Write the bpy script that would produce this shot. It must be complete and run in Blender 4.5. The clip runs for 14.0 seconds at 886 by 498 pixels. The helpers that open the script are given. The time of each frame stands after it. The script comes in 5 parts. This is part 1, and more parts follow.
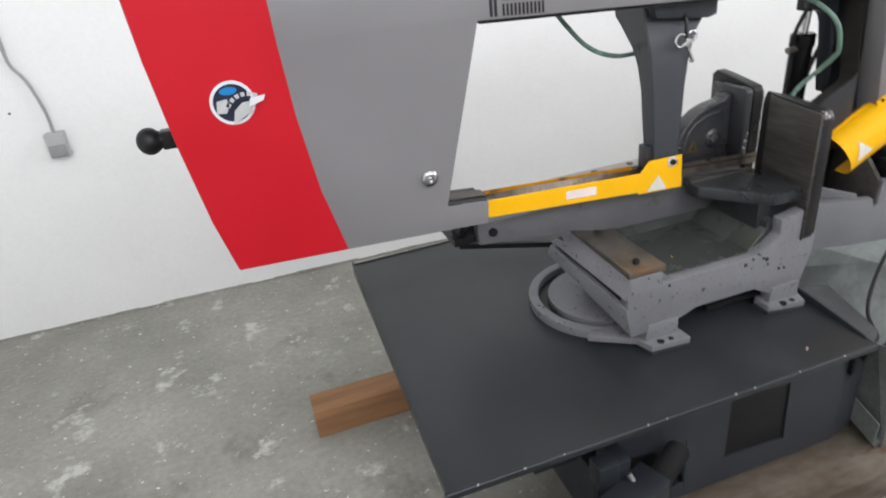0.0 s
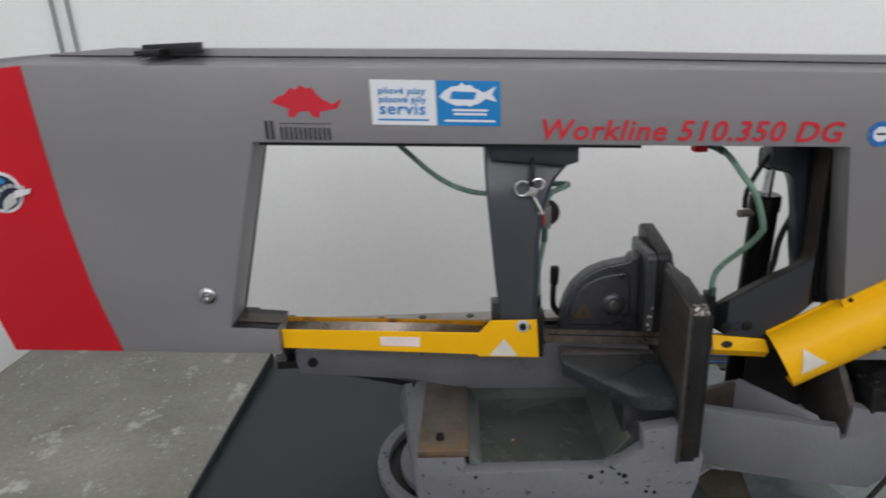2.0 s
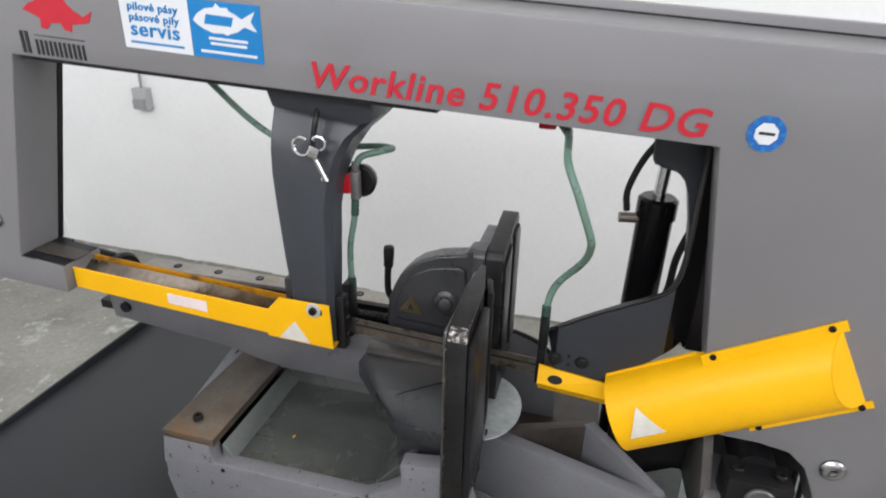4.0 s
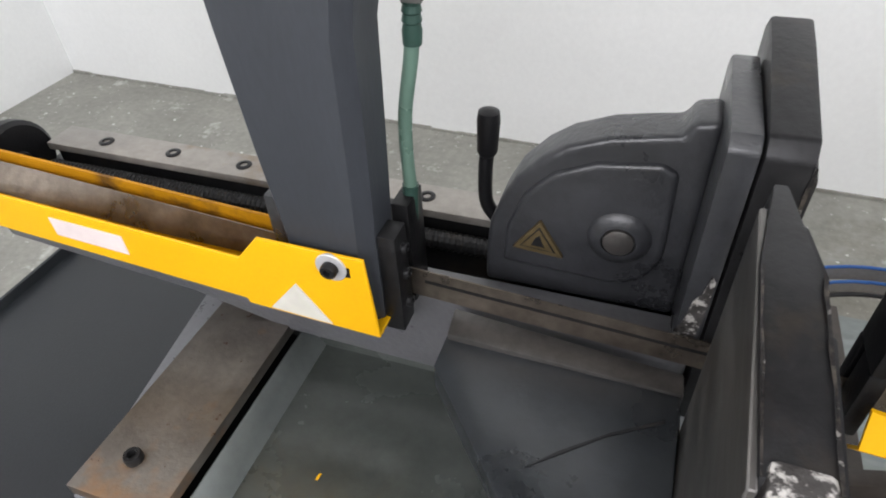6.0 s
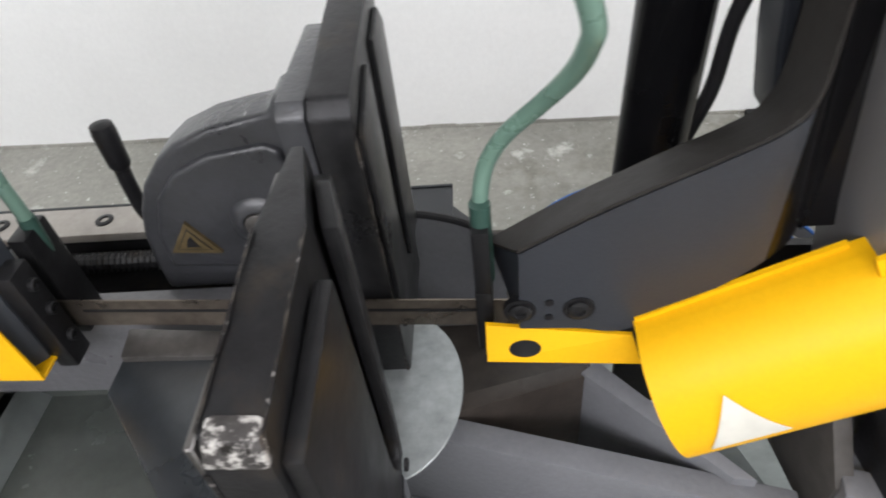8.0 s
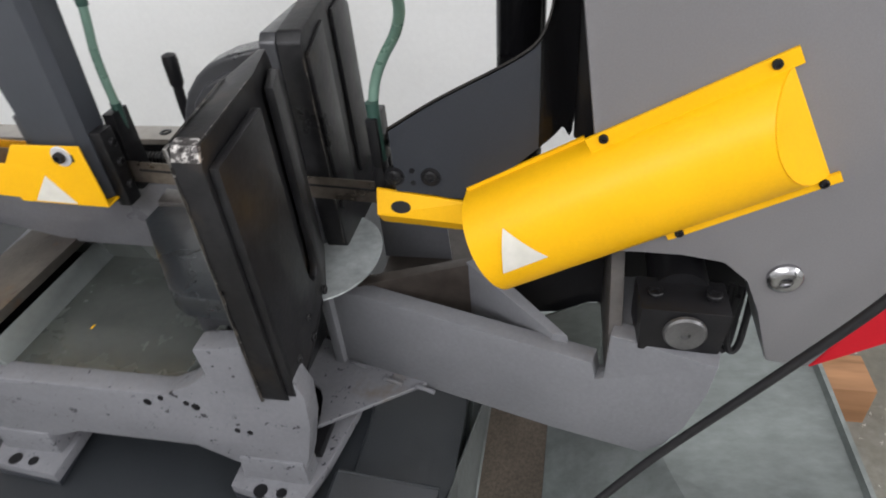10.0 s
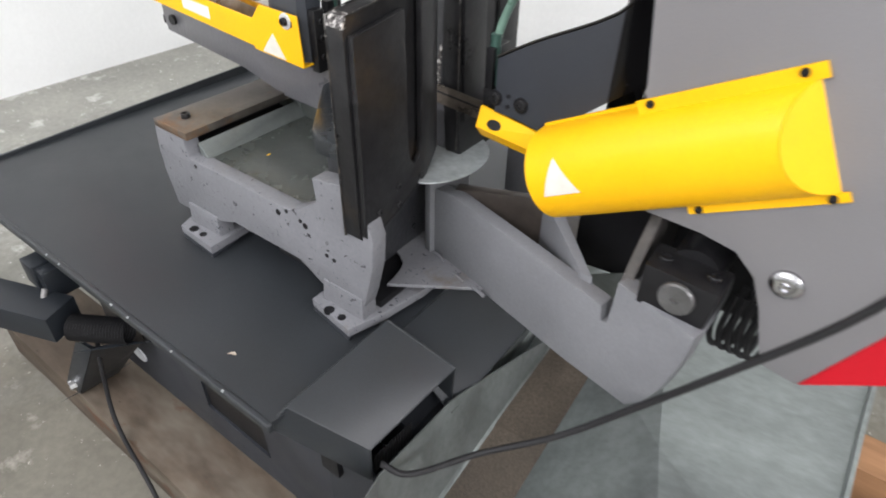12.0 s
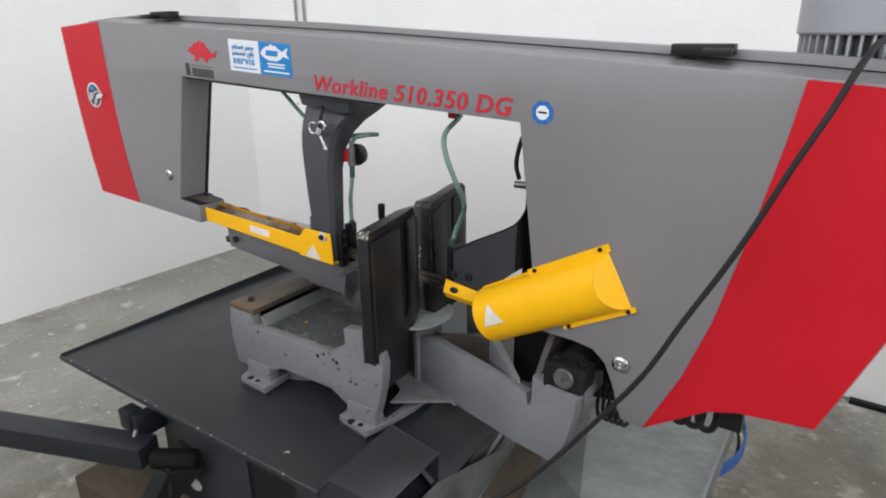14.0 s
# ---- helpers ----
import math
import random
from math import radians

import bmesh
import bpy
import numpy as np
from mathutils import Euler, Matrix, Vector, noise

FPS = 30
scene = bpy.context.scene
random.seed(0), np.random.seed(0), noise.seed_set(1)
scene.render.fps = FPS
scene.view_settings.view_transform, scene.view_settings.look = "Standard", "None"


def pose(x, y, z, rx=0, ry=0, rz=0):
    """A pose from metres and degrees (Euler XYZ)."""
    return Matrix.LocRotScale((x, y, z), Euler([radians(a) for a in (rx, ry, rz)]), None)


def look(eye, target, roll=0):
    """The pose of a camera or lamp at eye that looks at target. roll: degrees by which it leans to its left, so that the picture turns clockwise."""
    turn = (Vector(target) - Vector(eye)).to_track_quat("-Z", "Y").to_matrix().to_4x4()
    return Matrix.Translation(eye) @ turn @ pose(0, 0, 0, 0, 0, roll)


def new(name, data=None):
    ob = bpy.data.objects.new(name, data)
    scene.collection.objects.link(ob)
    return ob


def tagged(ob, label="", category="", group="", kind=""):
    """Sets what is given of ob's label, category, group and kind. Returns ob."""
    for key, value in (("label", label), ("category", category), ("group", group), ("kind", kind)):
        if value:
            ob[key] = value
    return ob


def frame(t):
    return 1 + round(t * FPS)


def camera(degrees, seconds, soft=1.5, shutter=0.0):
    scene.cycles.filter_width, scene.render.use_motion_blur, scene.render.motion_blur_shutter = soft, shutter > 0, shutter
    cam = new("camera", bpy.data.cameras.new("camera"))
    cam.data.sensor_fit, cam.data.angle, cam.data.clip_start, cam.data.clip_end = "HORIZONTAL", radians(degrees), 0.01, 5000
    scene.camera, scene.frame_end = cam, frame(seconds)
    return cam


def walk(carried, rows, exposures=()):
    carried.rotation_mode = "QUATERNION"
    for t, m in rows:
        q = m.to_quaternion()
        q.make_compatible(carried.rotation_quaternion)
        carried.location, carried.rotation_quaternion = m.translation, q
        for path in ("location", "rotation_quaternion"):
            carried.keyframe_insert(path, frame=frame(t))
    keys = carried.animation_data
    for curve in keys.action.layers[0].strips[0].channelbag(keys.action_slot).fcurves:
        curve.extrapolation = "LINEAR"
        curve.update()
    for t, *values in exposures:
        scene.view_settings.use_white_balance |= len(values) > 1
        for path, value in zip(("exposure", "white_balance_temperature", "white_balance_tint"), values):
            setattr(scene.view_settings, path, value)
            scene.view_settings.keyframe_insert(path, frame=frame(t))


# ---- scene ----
cam = camera(70.1, 14.0, soft=1.8, shutter=0.4)

PATH = [
    (0, (-0.435, -1.149, 1.397), (0.057, 0.562, 0.487), -6.5),
    (0.3, (-0.367, -1.138, 1.402), (0.028, 0.627, 0.549), -4.9),
    (0.5, (-0.305, -1.13, 1.382), (0.017, 0.691, 0.619), -4.1),
    (0.8, (-0.196, -1.103, 1.422), (0.084, 0.759, 0.747), -1.1),
    (1, (-0.135, -1.097, 1.427), (0.095, 0.78, 0.774), -2.9),
    (1.3, (0.005, -1.073, 1.432), (0.083, 0.798, 0.728), -4.3),
    (1.5, (0.111, -1.074, 1.423), (0.111, 0.805, 0.738), -2.8),
    (1.8, (0.267, -1.083, 1.418), (0.224, 0.798, 0.74), -1.2),
    (2, (0.355, -1.08, 1.408), (0.287, 0.803, 0.737), -2.8),
    (2.3, (0.463, -1.046, 1.398), (0.411, 0.838, 0.728), -4.0),
    (2.5, (0.54, -1.004, 1.383), (0.489, 0.888, 0.738), -3.3),
    (2.7, (0.617, -0.958, 1.384), (0.555, 0.937, 0.746), -1.9),
    (4.8, (0.899, -0.585, 1.334), (0.291, 1.011, 0.294), -0.8),
    (5, (0.832, -0.494, 1.307), (0.233, 1.066, 0.208), -1.9),
    (5.3, (0.743, -0.373, 1.242), (0.181, 1.113, 0.027), -1.7),
    (5.5, (0.696, -0.333, 1.209), (0.166, 1.123, -0.055), -0.7),
    (5.8, (0.663, -0.3, 1.181), (0.133, 1.123, -0.121), -2.0),
    (6, (0.658, -0.29, 1.17), (0.113, 1.117, -0.142), -3.3),
    (6.2, (0.651, -0.284, 1.169), (0.115, 1.104, -0.167), -3.6),
    (6.5, (0.659, -0.275, 1.164), (0.115, 1.108, -0.175), -4.9),
    (6.8, (0.682, -0.265, 1.164), (0.202, 1.116, -0.201), -5.1),
    (7, (0.703, -0.265, 1.16), (0.275, 1.136, -0.201), -5.5),
    (7.3, (0.749, -0.262, 1.155), (0.388, 1.155, -0.209), -6.9),
    (7.5, (0.769, -0.263, 1.158), (0.506, 1.168, -0.214), -6.2),
    (7.8, (0.802, -0.266, 1.159), (0.621, 1.181, -0.209), -6.6),
    (8, (0.83, -0.268, 1.161), (0.662, 1.178, -0.21), -7.6),
    (8.2, (0.847, -0.273, 1.163), (0.713, 1.177, -0.208), -7.4),
    (10.3, (1.033, -0.55, 1.173), (0.565, 0.981, -0.026), -3.6),
    (10.5, (1.035, -0.505, 1.143), (0.516, 0.968, -0.106), -2.0),
    (10.7, (1.037, -0.454, 1.135), (0.524, 0.95, -0.195), 1.2),
    (11, (1.05, -0.425, 1.135), (0.386, 0.859, -0.247), -0.2),
    (11.3, (1.048, -0.469, 1.133), (0.24, 0.736, -0.244), -0.9),
    (11.5, (1.078, -0.519, 1.145), (0.217, 0.689, -0.197), 0.8),
    (11.8, (1.171, -0.595, 1.166), (0.244, 0.662, -0.083), 2.2),
    (12, (1.242, -0.635, 1.177), (0.29, 0.637, -0.037), 1.1),
    (12.2, (1.31, -0.666, 1.199), (0.325, 0.628, 0.034), 0.3),
    (12.5, (1.387, -0.711, 1.226), (0.377, 0.629, 0.138), -0.3),
    (12.7, (1.426, -0.733, 1.248), (0.394, 0.618, 0.194), -1.0),
    (13, (1.462, -0.781, 1.291), (0.383, 0.611, 0.345), -1.6),
    (13.2, (1.479, -0.808, 1.305), (0.387, 0.577, 0.361), -0.8),
    (13.5, (1.497, -0.876, 1.34), (0.385, 0.605, 0.585), -1.6),
    (13.7, (1.512, -0.932, 1.348), (0.419, 0.593, 0.656), -1.6),
    (14, (1.541, -1.054, 1.347), (0.473, 0.502, 0.686), -0.7),
]
EXPOSURES = [(0, 0.08), (0.5, -0.12), (1.0, -0.3), (1.5, -0.48), (2.1, -0.62), (2.7, -0.4), (4.8, 0.08), (5.5, 0.06), (6.0, 0.32), (6.5, 0.48), (7.5, 0.7), (8.2, 0.34), (10.3, 0.12), (11.0, 0.32), (11.5, 0.62), (12, 0.6), (12.5, 0.37), (13, 0.28), (13.5, 0.22), (14, -0.15)]
walk(cam, [(t, look(eye, target, roll)) for t, eye, target, roll in PATH], EXPOSURES)

# ---- light ----
world = bpy.data.worlds.new("sky")
world.use_nodes = True
scene.world = world
wn = world.node_tree
sky = wn.nodes.new("ShaderNodeTexSky")
sky.sky_type, sky.sun_disc = "NISHITA", False
sky.sun_elevation, sky.sun_rotation = radians(40), radians(120)
wn.nodes["Background"].inputs["Strength"].default_value = 0.10
wn.links.new(sky.outputs[0], wn.nodes["Background"].inputs["Color"])

YAW = radians(-2.0)                       # the room against the machine
ROOM = Matrix.Translation((-1.781, 1.638, 0)) @ Matrix.Rotation(YAW, 4, "Z")
ROOM_U, ROOM_V, ROOM_H = 6.2, 4.6, 3.8


def window_lamp(name, at, toward, w, h, watts, colour=(0.99, 0.965, 1.0)):
    la = bpy.data.lights.new(name, "AREA")
    la.shape, la.size, la.size_y, la.energy, la.color = "RECTANGLE", w, h, watts, colour
    ob = new(name, la)
    ob.matrix_world = look(ROOM @ Vector(at), ROOM @ Vector(toward))
    return ob


window_lamp("daylight_south", (2.0, -ROOM_V - 0.06, 2.9), (2.0, 0, 2.9), 3.6, 1.4, 108)
window_lamp("daylight_east", (ROOM_U + 0.06, -2.9, 2.6), (0, -2.9, 2.6), 3.0, 1.7, 85)

# ---- materials ----


def material(name, colour, rough=0.5, metal=0.0, grain=0.08, grain_scale=60.0, blotch=0.1, blotch_scale=4.0,
             bump=0.1, bump_scale=300.0, rough_var=0.12, coat=0.0, per_object=0.0, spots=None, spec=0.25, stretch=None):
    """Paint or metal with two scales of variation, fine relief and uneven gloss. spots: colour, scale, threshold, softness."""
    m = bpy.data.materials.new(name)
    m.use_nodes = True
    nt, b = m.node_tree, m.node_tree.nodes["Principled BSDF"]
    co = nt.nodes.new("ShaderNodeTexCoord")
    place = co.outputs["Object"]
    if stretch:
        mp = nt.nodes.new("ShaderNodeMapping")
        mp.inputs["Scale"].default_value = stretch
        nt.links.new(place, mp.inputs["Vector"])
        place = mp.outputs["Vector"]

    def noise_node(scale, detail=4.0, rough_=0.6):
        n = nt.nodes.new("ShaderNodeTexNoise")
        n.inputs["Scale"].default_value, n.inputs["Detail"].default_value, n.inputs["Roughness"].default_value = scale, detail, rough_
        nt.links.new(place, n.inputs["Vector"])
        return n

    def span(src, lo, hi, a=0.3, b_=0.7):
        r = nt.nodes.new("ShaderNodeMapRange")
        r.inputs["From Min"].default_value, r.inputs["From Max"].default_value = a, b_
        r.inputs["To Min"].default_value, r.inputs["To Max"].default_value = lo, hi
        nt.links.new(src, r.inputs["Value"])
        return r.outputs["Result"]

    def mult(x, y):
        n = nt.nodes.new("ShaderNodeMath")
        n.operation = "MULTIPLY"
        nt.links.new(x, n.inputs[0])
        nt.links.new(y, n.inputs[1])
        return n.outputs[0]

    fine, broad = noise_node(grain_scale, 5), noise_node(blotch_scale, 6)
    value = mult(span(fine.outputs["Fac"], 1 - grain, 1 + grain), span(broad.outputs["Fac"], 1 - blotch, 1 + blotch))
    if per_object:
        info = nt.nodes.new("ShaderNodeObjectInfo")
        value = mult(value, span(info.outputs["Random"], 1 - per_object, 1 + per_object, 0, 1))
    tint = nt.nodes.new("ShaderNodeMix")
    tint.data_type, tint.blend_type = "RGBA", "MULTIPLY"
    tint.inputs["Factor"].default_value = 1.0
    tint.inputs["A"].default_value = (*colour, 1)
    nt.links.new(value, tint.inputs["B"])
    last = tint.outputs["Result"]
    for sc, scale, level, soft in spots or ():
        n = noise_node(scale, 5, 0.65)
        mask = span(n.outputs["Fac"], 0, 1, level, level + soft)
        mx = nt.nodes.new("ShaderNodeMix")
        mx.data_type = "RGBA"
        nt.links.new(mask, mx.inputs["Factor"])
        nt.links.new(last, mx.inputs["A"])
        mx.inputs["B"].default_value = (*sc, 1)
        last = mx.outputs["Result"]
    nt.links.new(last, b.inputs["Base Color"])
    nt.links.new(span(broad.outputs["Fac"], max(0.03, rough - rough_var), min(1, rough + rough_var)), b.inputs["Roughness"])
    b.inputs["Metallic"].default_value = metal
    b.inputs["Specular IOR Level"].default_value = spec
    if coat:
        b.inputs["Coat Weight"].default_value, b.inputs["Coat Roughness"].default_value = coat, 0.15
    if bump:
        bn = noise_node(bump_scale, 3)
        bp = nt.nodes.new("ShaderNodeBump")
        bp.inputs["Strength"].default_value, bp.inputs["Distance"].default_value = bump, 0.002
        nt.links.new(bn.outputs["Fac"], bp.inputs["Height"])
        nt.links.new(bp.outputs["Normal"], b.inputs["Normal"])
    return m


M_WALL = material("white_wall_paint", (0.84, 0.85, 0.84), 0.75, grain=0.02, blotch=0.035, blotch_scale=1.2, bump=0.25, bump_scale=90)
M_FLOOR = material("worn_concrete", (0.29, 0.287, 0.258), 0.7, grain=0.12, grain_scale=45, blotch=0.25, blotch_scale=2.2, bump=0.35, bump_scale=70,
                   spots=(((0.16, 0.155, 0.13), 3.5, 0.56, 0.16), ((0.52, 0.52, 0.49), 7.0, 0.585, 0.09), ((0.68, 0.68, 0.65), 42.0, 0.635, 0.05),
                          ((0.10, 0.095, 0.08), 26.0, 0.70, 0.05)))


def trodden_shaded(m, patches, dirt_shade):
    """Dirt and painted-in shade with ragged outlines round a few centres, mixed into the base colour."""
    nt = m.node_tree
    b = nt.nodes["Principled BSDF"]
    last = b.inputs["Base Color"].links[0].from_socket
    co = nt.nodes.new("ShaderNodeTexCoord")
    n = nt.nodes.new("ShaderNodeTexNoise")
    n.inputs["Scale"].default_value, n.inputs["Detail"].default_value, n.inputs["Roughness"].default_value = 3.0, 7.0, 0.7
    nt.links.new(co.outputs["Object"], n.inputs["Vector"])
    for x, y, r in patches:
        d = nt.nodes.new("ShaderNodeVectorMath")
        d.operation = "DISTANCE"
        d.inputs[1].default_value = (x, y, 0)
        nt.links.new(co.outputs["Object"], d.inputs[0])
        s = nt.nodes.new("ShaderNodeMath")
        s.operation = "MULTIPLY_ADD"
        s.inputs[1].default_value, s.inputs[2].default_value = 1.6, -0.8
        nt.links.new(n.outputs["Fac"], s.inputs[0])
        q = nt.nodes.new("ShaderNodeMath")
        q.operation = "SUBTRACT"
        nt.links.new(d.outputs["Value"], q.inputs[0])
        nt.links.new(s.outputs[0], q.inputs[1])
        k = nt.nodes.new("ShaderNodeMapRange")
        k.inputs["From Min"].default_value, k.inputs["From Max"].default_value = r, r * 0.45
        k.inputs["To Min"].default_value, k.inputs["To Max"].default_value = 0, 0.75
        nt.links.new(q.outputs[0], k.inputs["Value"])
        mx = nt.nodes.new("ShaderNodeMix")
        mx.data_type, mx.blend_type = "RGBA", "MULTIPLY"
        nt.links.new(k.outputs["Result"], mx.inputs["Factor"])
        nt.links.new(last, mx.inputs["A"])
        mx.inputs["B"].default_value = (*dirt_shade, 1)
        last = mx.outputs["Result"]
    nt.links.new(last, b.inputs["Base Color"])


# patches darken the floor with dirt and with shade painted round the saw
trodden_shaded(M_FLOOR, ((0.1, -0.75, 1.0), (1.75, 0.75, 0.8)), (0.40, 0.37, 0.31))
M_GREY = material("grey_powder_coat", (0.170, 0.167, 0.172), 0.36, spec=0.5, grain=0.05, grain_scale=500, blotch=0.05, blotch_scale=3, bump=0.12, bump_scale=700)
M_RED = material("red_powder_coat", (0.43, 0.007, 0.016), 0.42, spec=0.2, grain=0.04, grain_scale=400, blotch=0.06, blotch_scale=3, bump=0.1, bump_scale=700)
M_DARK = material("dark_blue_grey_paint", (0.026, 0.029, 0.035), 0.42, spec=0.35, grain=0.08, grain_scale=420, blotch=0.12, blotch_scale=5, bump=0.10, bump_scale=420)
M_TRAY = material("dark_textured_tray", (0.019, 0.022, 0.025), 0.42, spec=0.4, grain=0.12, grain_scale=380, blotch=0.18, blotch_scale=3.5, bump=0.12, bump_scale=380)
M_CAST = material("grey_cast_iron_paint", (0.162, 0.165, 0.176), 0.5, spec=0.2, grain=0.06, grain_scale=160, blotch=0.10, blotch_scale=9, bump=0.45, bump_scale=110,
                  spots=(((0.03, 0.03, 0.035), 62.0, 0.635, 0.02), ((0.05, 0.05, 0.055), 140.0, 0.645, 0.02), ((0.13, 0.11, 0.085), 7.0, 0.63, 0.12)))
M_BEAM = material("grey_beam_paint", (0.102, 0.102, 0.109), 0.36, spec=0.6, grain=0.08, grain_scale=180, blotch=0.15, blotch_scale=9, bump=0.3, bump_scale=150)
M_FRAME = material("mid_grey_frame_paint", (0.160, 0.164, 0.174), 0.48, spec=0.2, grain=0.06, grain_scale=200, blotch=0.1, blotch_scale=8, bump=0.3, bump_scale=160)
M_JAW = material("blackened_jaw_iron", (0.017, 0.017, 0.018), 0.38, spec=0.3, metal=0.3, grain=0.25, grain_scale=90, blotch=0.35, blotch_scale=10, bump=0.15, bump_scale=150,
                 spots=(((0.038, 0.030, 0.022), 12.0, 0.58, 0.16), ((0.09, 0.088, 0.085), 34.0, 0.73, 0.05)))
M_VISE = material("dark_grey_casting", (0.025, 0.026, 0.029), 0.33, spec=0.6, grain=0.16, grain_scale=120, blotch=0.35, blotch_scale=11, bump=0.35, bump_scale=110)
M_YELLOW = material("yellow_powder_coat", (0.80, 0.425, 0.005), 0.42, spec=0.2, grain=0.03, grain_scale=300, blotch=0.05, blotch_scale=6, bump=0.0,
                    spots=(((0.25, 0.14, 0.02), 75.0, 0.74, 0.03),))
# guard yellow with shade painted in as ochre, plus oil stains
M_YELLOW_SHADE = material("shaded_oily_yellow", (0.40, 0.18, 0.006), 0.45, spec=0.2, grain=0.06, grain_scale=200, blotch=0.2, blotch_scale=9, bump=0.1, bump_scale=400,
                   spots=(((0.10, 0.05, 0.015), 14.0, 0.50, 0.14), ((0.06, 0.035, 0.012), 60.0, 0.66, 0.05)))
# black plastic parts; also paints the shaded inside of slots and openings
M_BLACK = material("black_plastic_and_shade", (0.009, 0.009, 0.010), 0.38, grain=0.1, bump=0.15)
M_RUBBER = material("black_rubber", (0.015, 0.015, 0.016), 0.6, grain=0.1, bump=0.2)
M_STEEL = material("bright_steel", (0.62, 0.62, 0.63), 0.22, metal=1.0, grain=0.06, blotch=0.1, bump=0.05)
M_MACH = material("oiled_machined_steel", (0.165, 0.150, 0.132), 0.36, metal=0.75, grain=0.1, grain_scale=90, blotch=0.35, blotch_scale=12, bump=0.2, bump_scale=200,
                  spots=(((0.30, 0.155, 0.06), 6.5, 0.54, 0.16), ((0.09, 0.05, 0.03), 60.0, 0.66, 0.03)))
M_BLADE = material("oily_saw_blade", (0.17, 0.145, 0.12), 0.34, metal=0.85, grain=0.15, grain_scale=120, blotch=0.3, blotch_scale=26, bump=0.1)
M_GALV = material("galvanised_sheet", (0.20, 0.22, 0.215), 0.40, metal=0.55, grain=0.12, grain_scale=70, blotch=0.22, blotch_scale=9, bump=0.1, bump_scale=60,
                  spots=(((0.29, 0.315, 0.31), 10.0, 0.58, 0.22), ((0.15, 0.162, 0.158), 3.0, 0.55, 0.25)), stretch=(0.6, 1.2, 1))
M_TRAYIN = material("grey_green_sheet", (0.066, 0.074, 0.068), 0.30, spec=0.6, metal=0.2, grain=0.1, grain_scale=90, blotch=0.16, blotch_scale=7, bump=0.12, bump_scale=120)
M_DISC = material("zinc_plate", (0.40, 0.43, 0.43), 0.42, metal=0.4, grain=0.12, grain_scale=110, blotch=0.2, blotch_scale=22, bump=0.1)
M_WOOD = material("rough_sawn_wood", (0.31, 0.165, 0.083), 0.75, stretch=(0.12, 1, 1), grain=0.25, grain_scale=28, blotch=0.3, blotch_scale=5, bump=0.5, bump_scale=60,
                  spots=(((0.13, 0.07, 0.035), 12.0, 0.60, 0.15),))
M_OLDWOOD = material("dirty_pallet_wood", (0.08, 0.062, 0.046), 0.8, stretch=(0.4, 1, 1), grain=0.25, grain_scale=30, blotch=0.35, blotch_scale=5, bump=0.5, bump_scale=60,
                     spots=(((0.17, 0.15, 0.12), 3.2, 0.53, 0.14), ((0.10, 0.055, 0.035), 14.0, 0.60, 0.08), ((0.04, 0.03, 0.022), 22.0, 0.66, 0.06)))
M_MESH = material("brown_filter_mesh", (0.075, 0.062, 0.048), 0.6, grain=0.3, grain_scale=220, blotch=0.25, blotch_scale=8, bump=0.6, bump_scale=320)
M_STICKER = material("white_sticker", (0.60, 0.62, 0.64), 0.35, grain=0.02, blotch=0.03, bump=0.03)
M_PINK = material("faded_pink_sticker", (0.72, 0.62, 0.60), 0.4, grain=0.05, blotch=0.08, bump=0.03)
M_BLUE = material("blue_sticker", (0.012, 0.175, 0.43), 0.35, grain=0.03, blotch=0.05, bump=0.03)
M_NAVY = material("dark_blue_print", (0.014, 0.018, 0.035), 0.35, grain=0.05, blotch=0.08, bump=0.03)
M_PRINT = material("red_print", (0.46, 0.02, 0.035), 0.4, grain=0.03, blotch=0.04, bump=0.02)
M_INK = material("black_print", (0.02, 0.02, 0.022), 0.4, grain=0.03, blotch=0.04, bump=0.02)
M_GREYPLASTIC = material("grey_plastic_box", (0.42, 0.43, 0.43), 0.5, grain=0.03, bump=0.05)
M_MOTOR = material("light_grey_motor_paint", (0.27, 0.285, 0.30), 0.38, grain=0.04, grain_scale=300, blotch=0.06, bump=0.1)
M_BLUEHOSE = material("blue_rubber_hose", (0.03, 0.10, 0.30), 0.45, grain=0.06, bump=0.1)
M_PIPE = material("dull_conduit", (0.30, 0.31, 0.31), 0.45, grain=0.05, bump=0.05)
M_WORN = material("worn_bare_iron", (0.06, 0.056, 0.054), 0.36, metal=0.5, grain=0.3, grain_scale=120, blotch=0.3, blotch_scale=20, bump=0.4, bump_scale=180,
                 spots=(((0.55, 0.53, 0.50), 150.0, 0.50, 0.10), ((0.02, 0.018, 0.016), 70.0, 0.55, 0.06),))
M_OILED = material("oiled_dark_steel", (0.085, 0.080, 0.076), 0.36, metal=0.6, grain=0.15, grain_scale=110, blotch=0.3, blotch_scale=14, bump=0.12, bump_scale=180)
M_DULL = material("dull_pin_steel", (0.20, 0.195, 0.19), 0.45, metal=0.7, grain=0.08, grain_scale=200, blotch=0.15, blotch_scale=40, bump=0.1)
M_SLEEVE = material("dark_green_sleeve", (0.035, 0.075, 0.06), 0.4, grain=0.08, bump=0.1)
M_PLATE = material("worn_blued_plate", (0.027, 0.031, 0.035), 0.30, spec=0.8, metal=0.3, grain=0.12, grain_scale=90, blotch=0.25, blotch_scale=11, bump=0.12, bump_scale=140)
M_RAIL = material("worn_slide_steel", (0.31, 0.29, 0.265), 0.4, metal=0.55, grain=0.1, grain_scale=90, blotch=0.22, blotch_scale=9, bump=0.15, bump_scale=180,
                  spots=(((0.22, 0.16, 0.10), 8.0, 0.60, 0.12),))
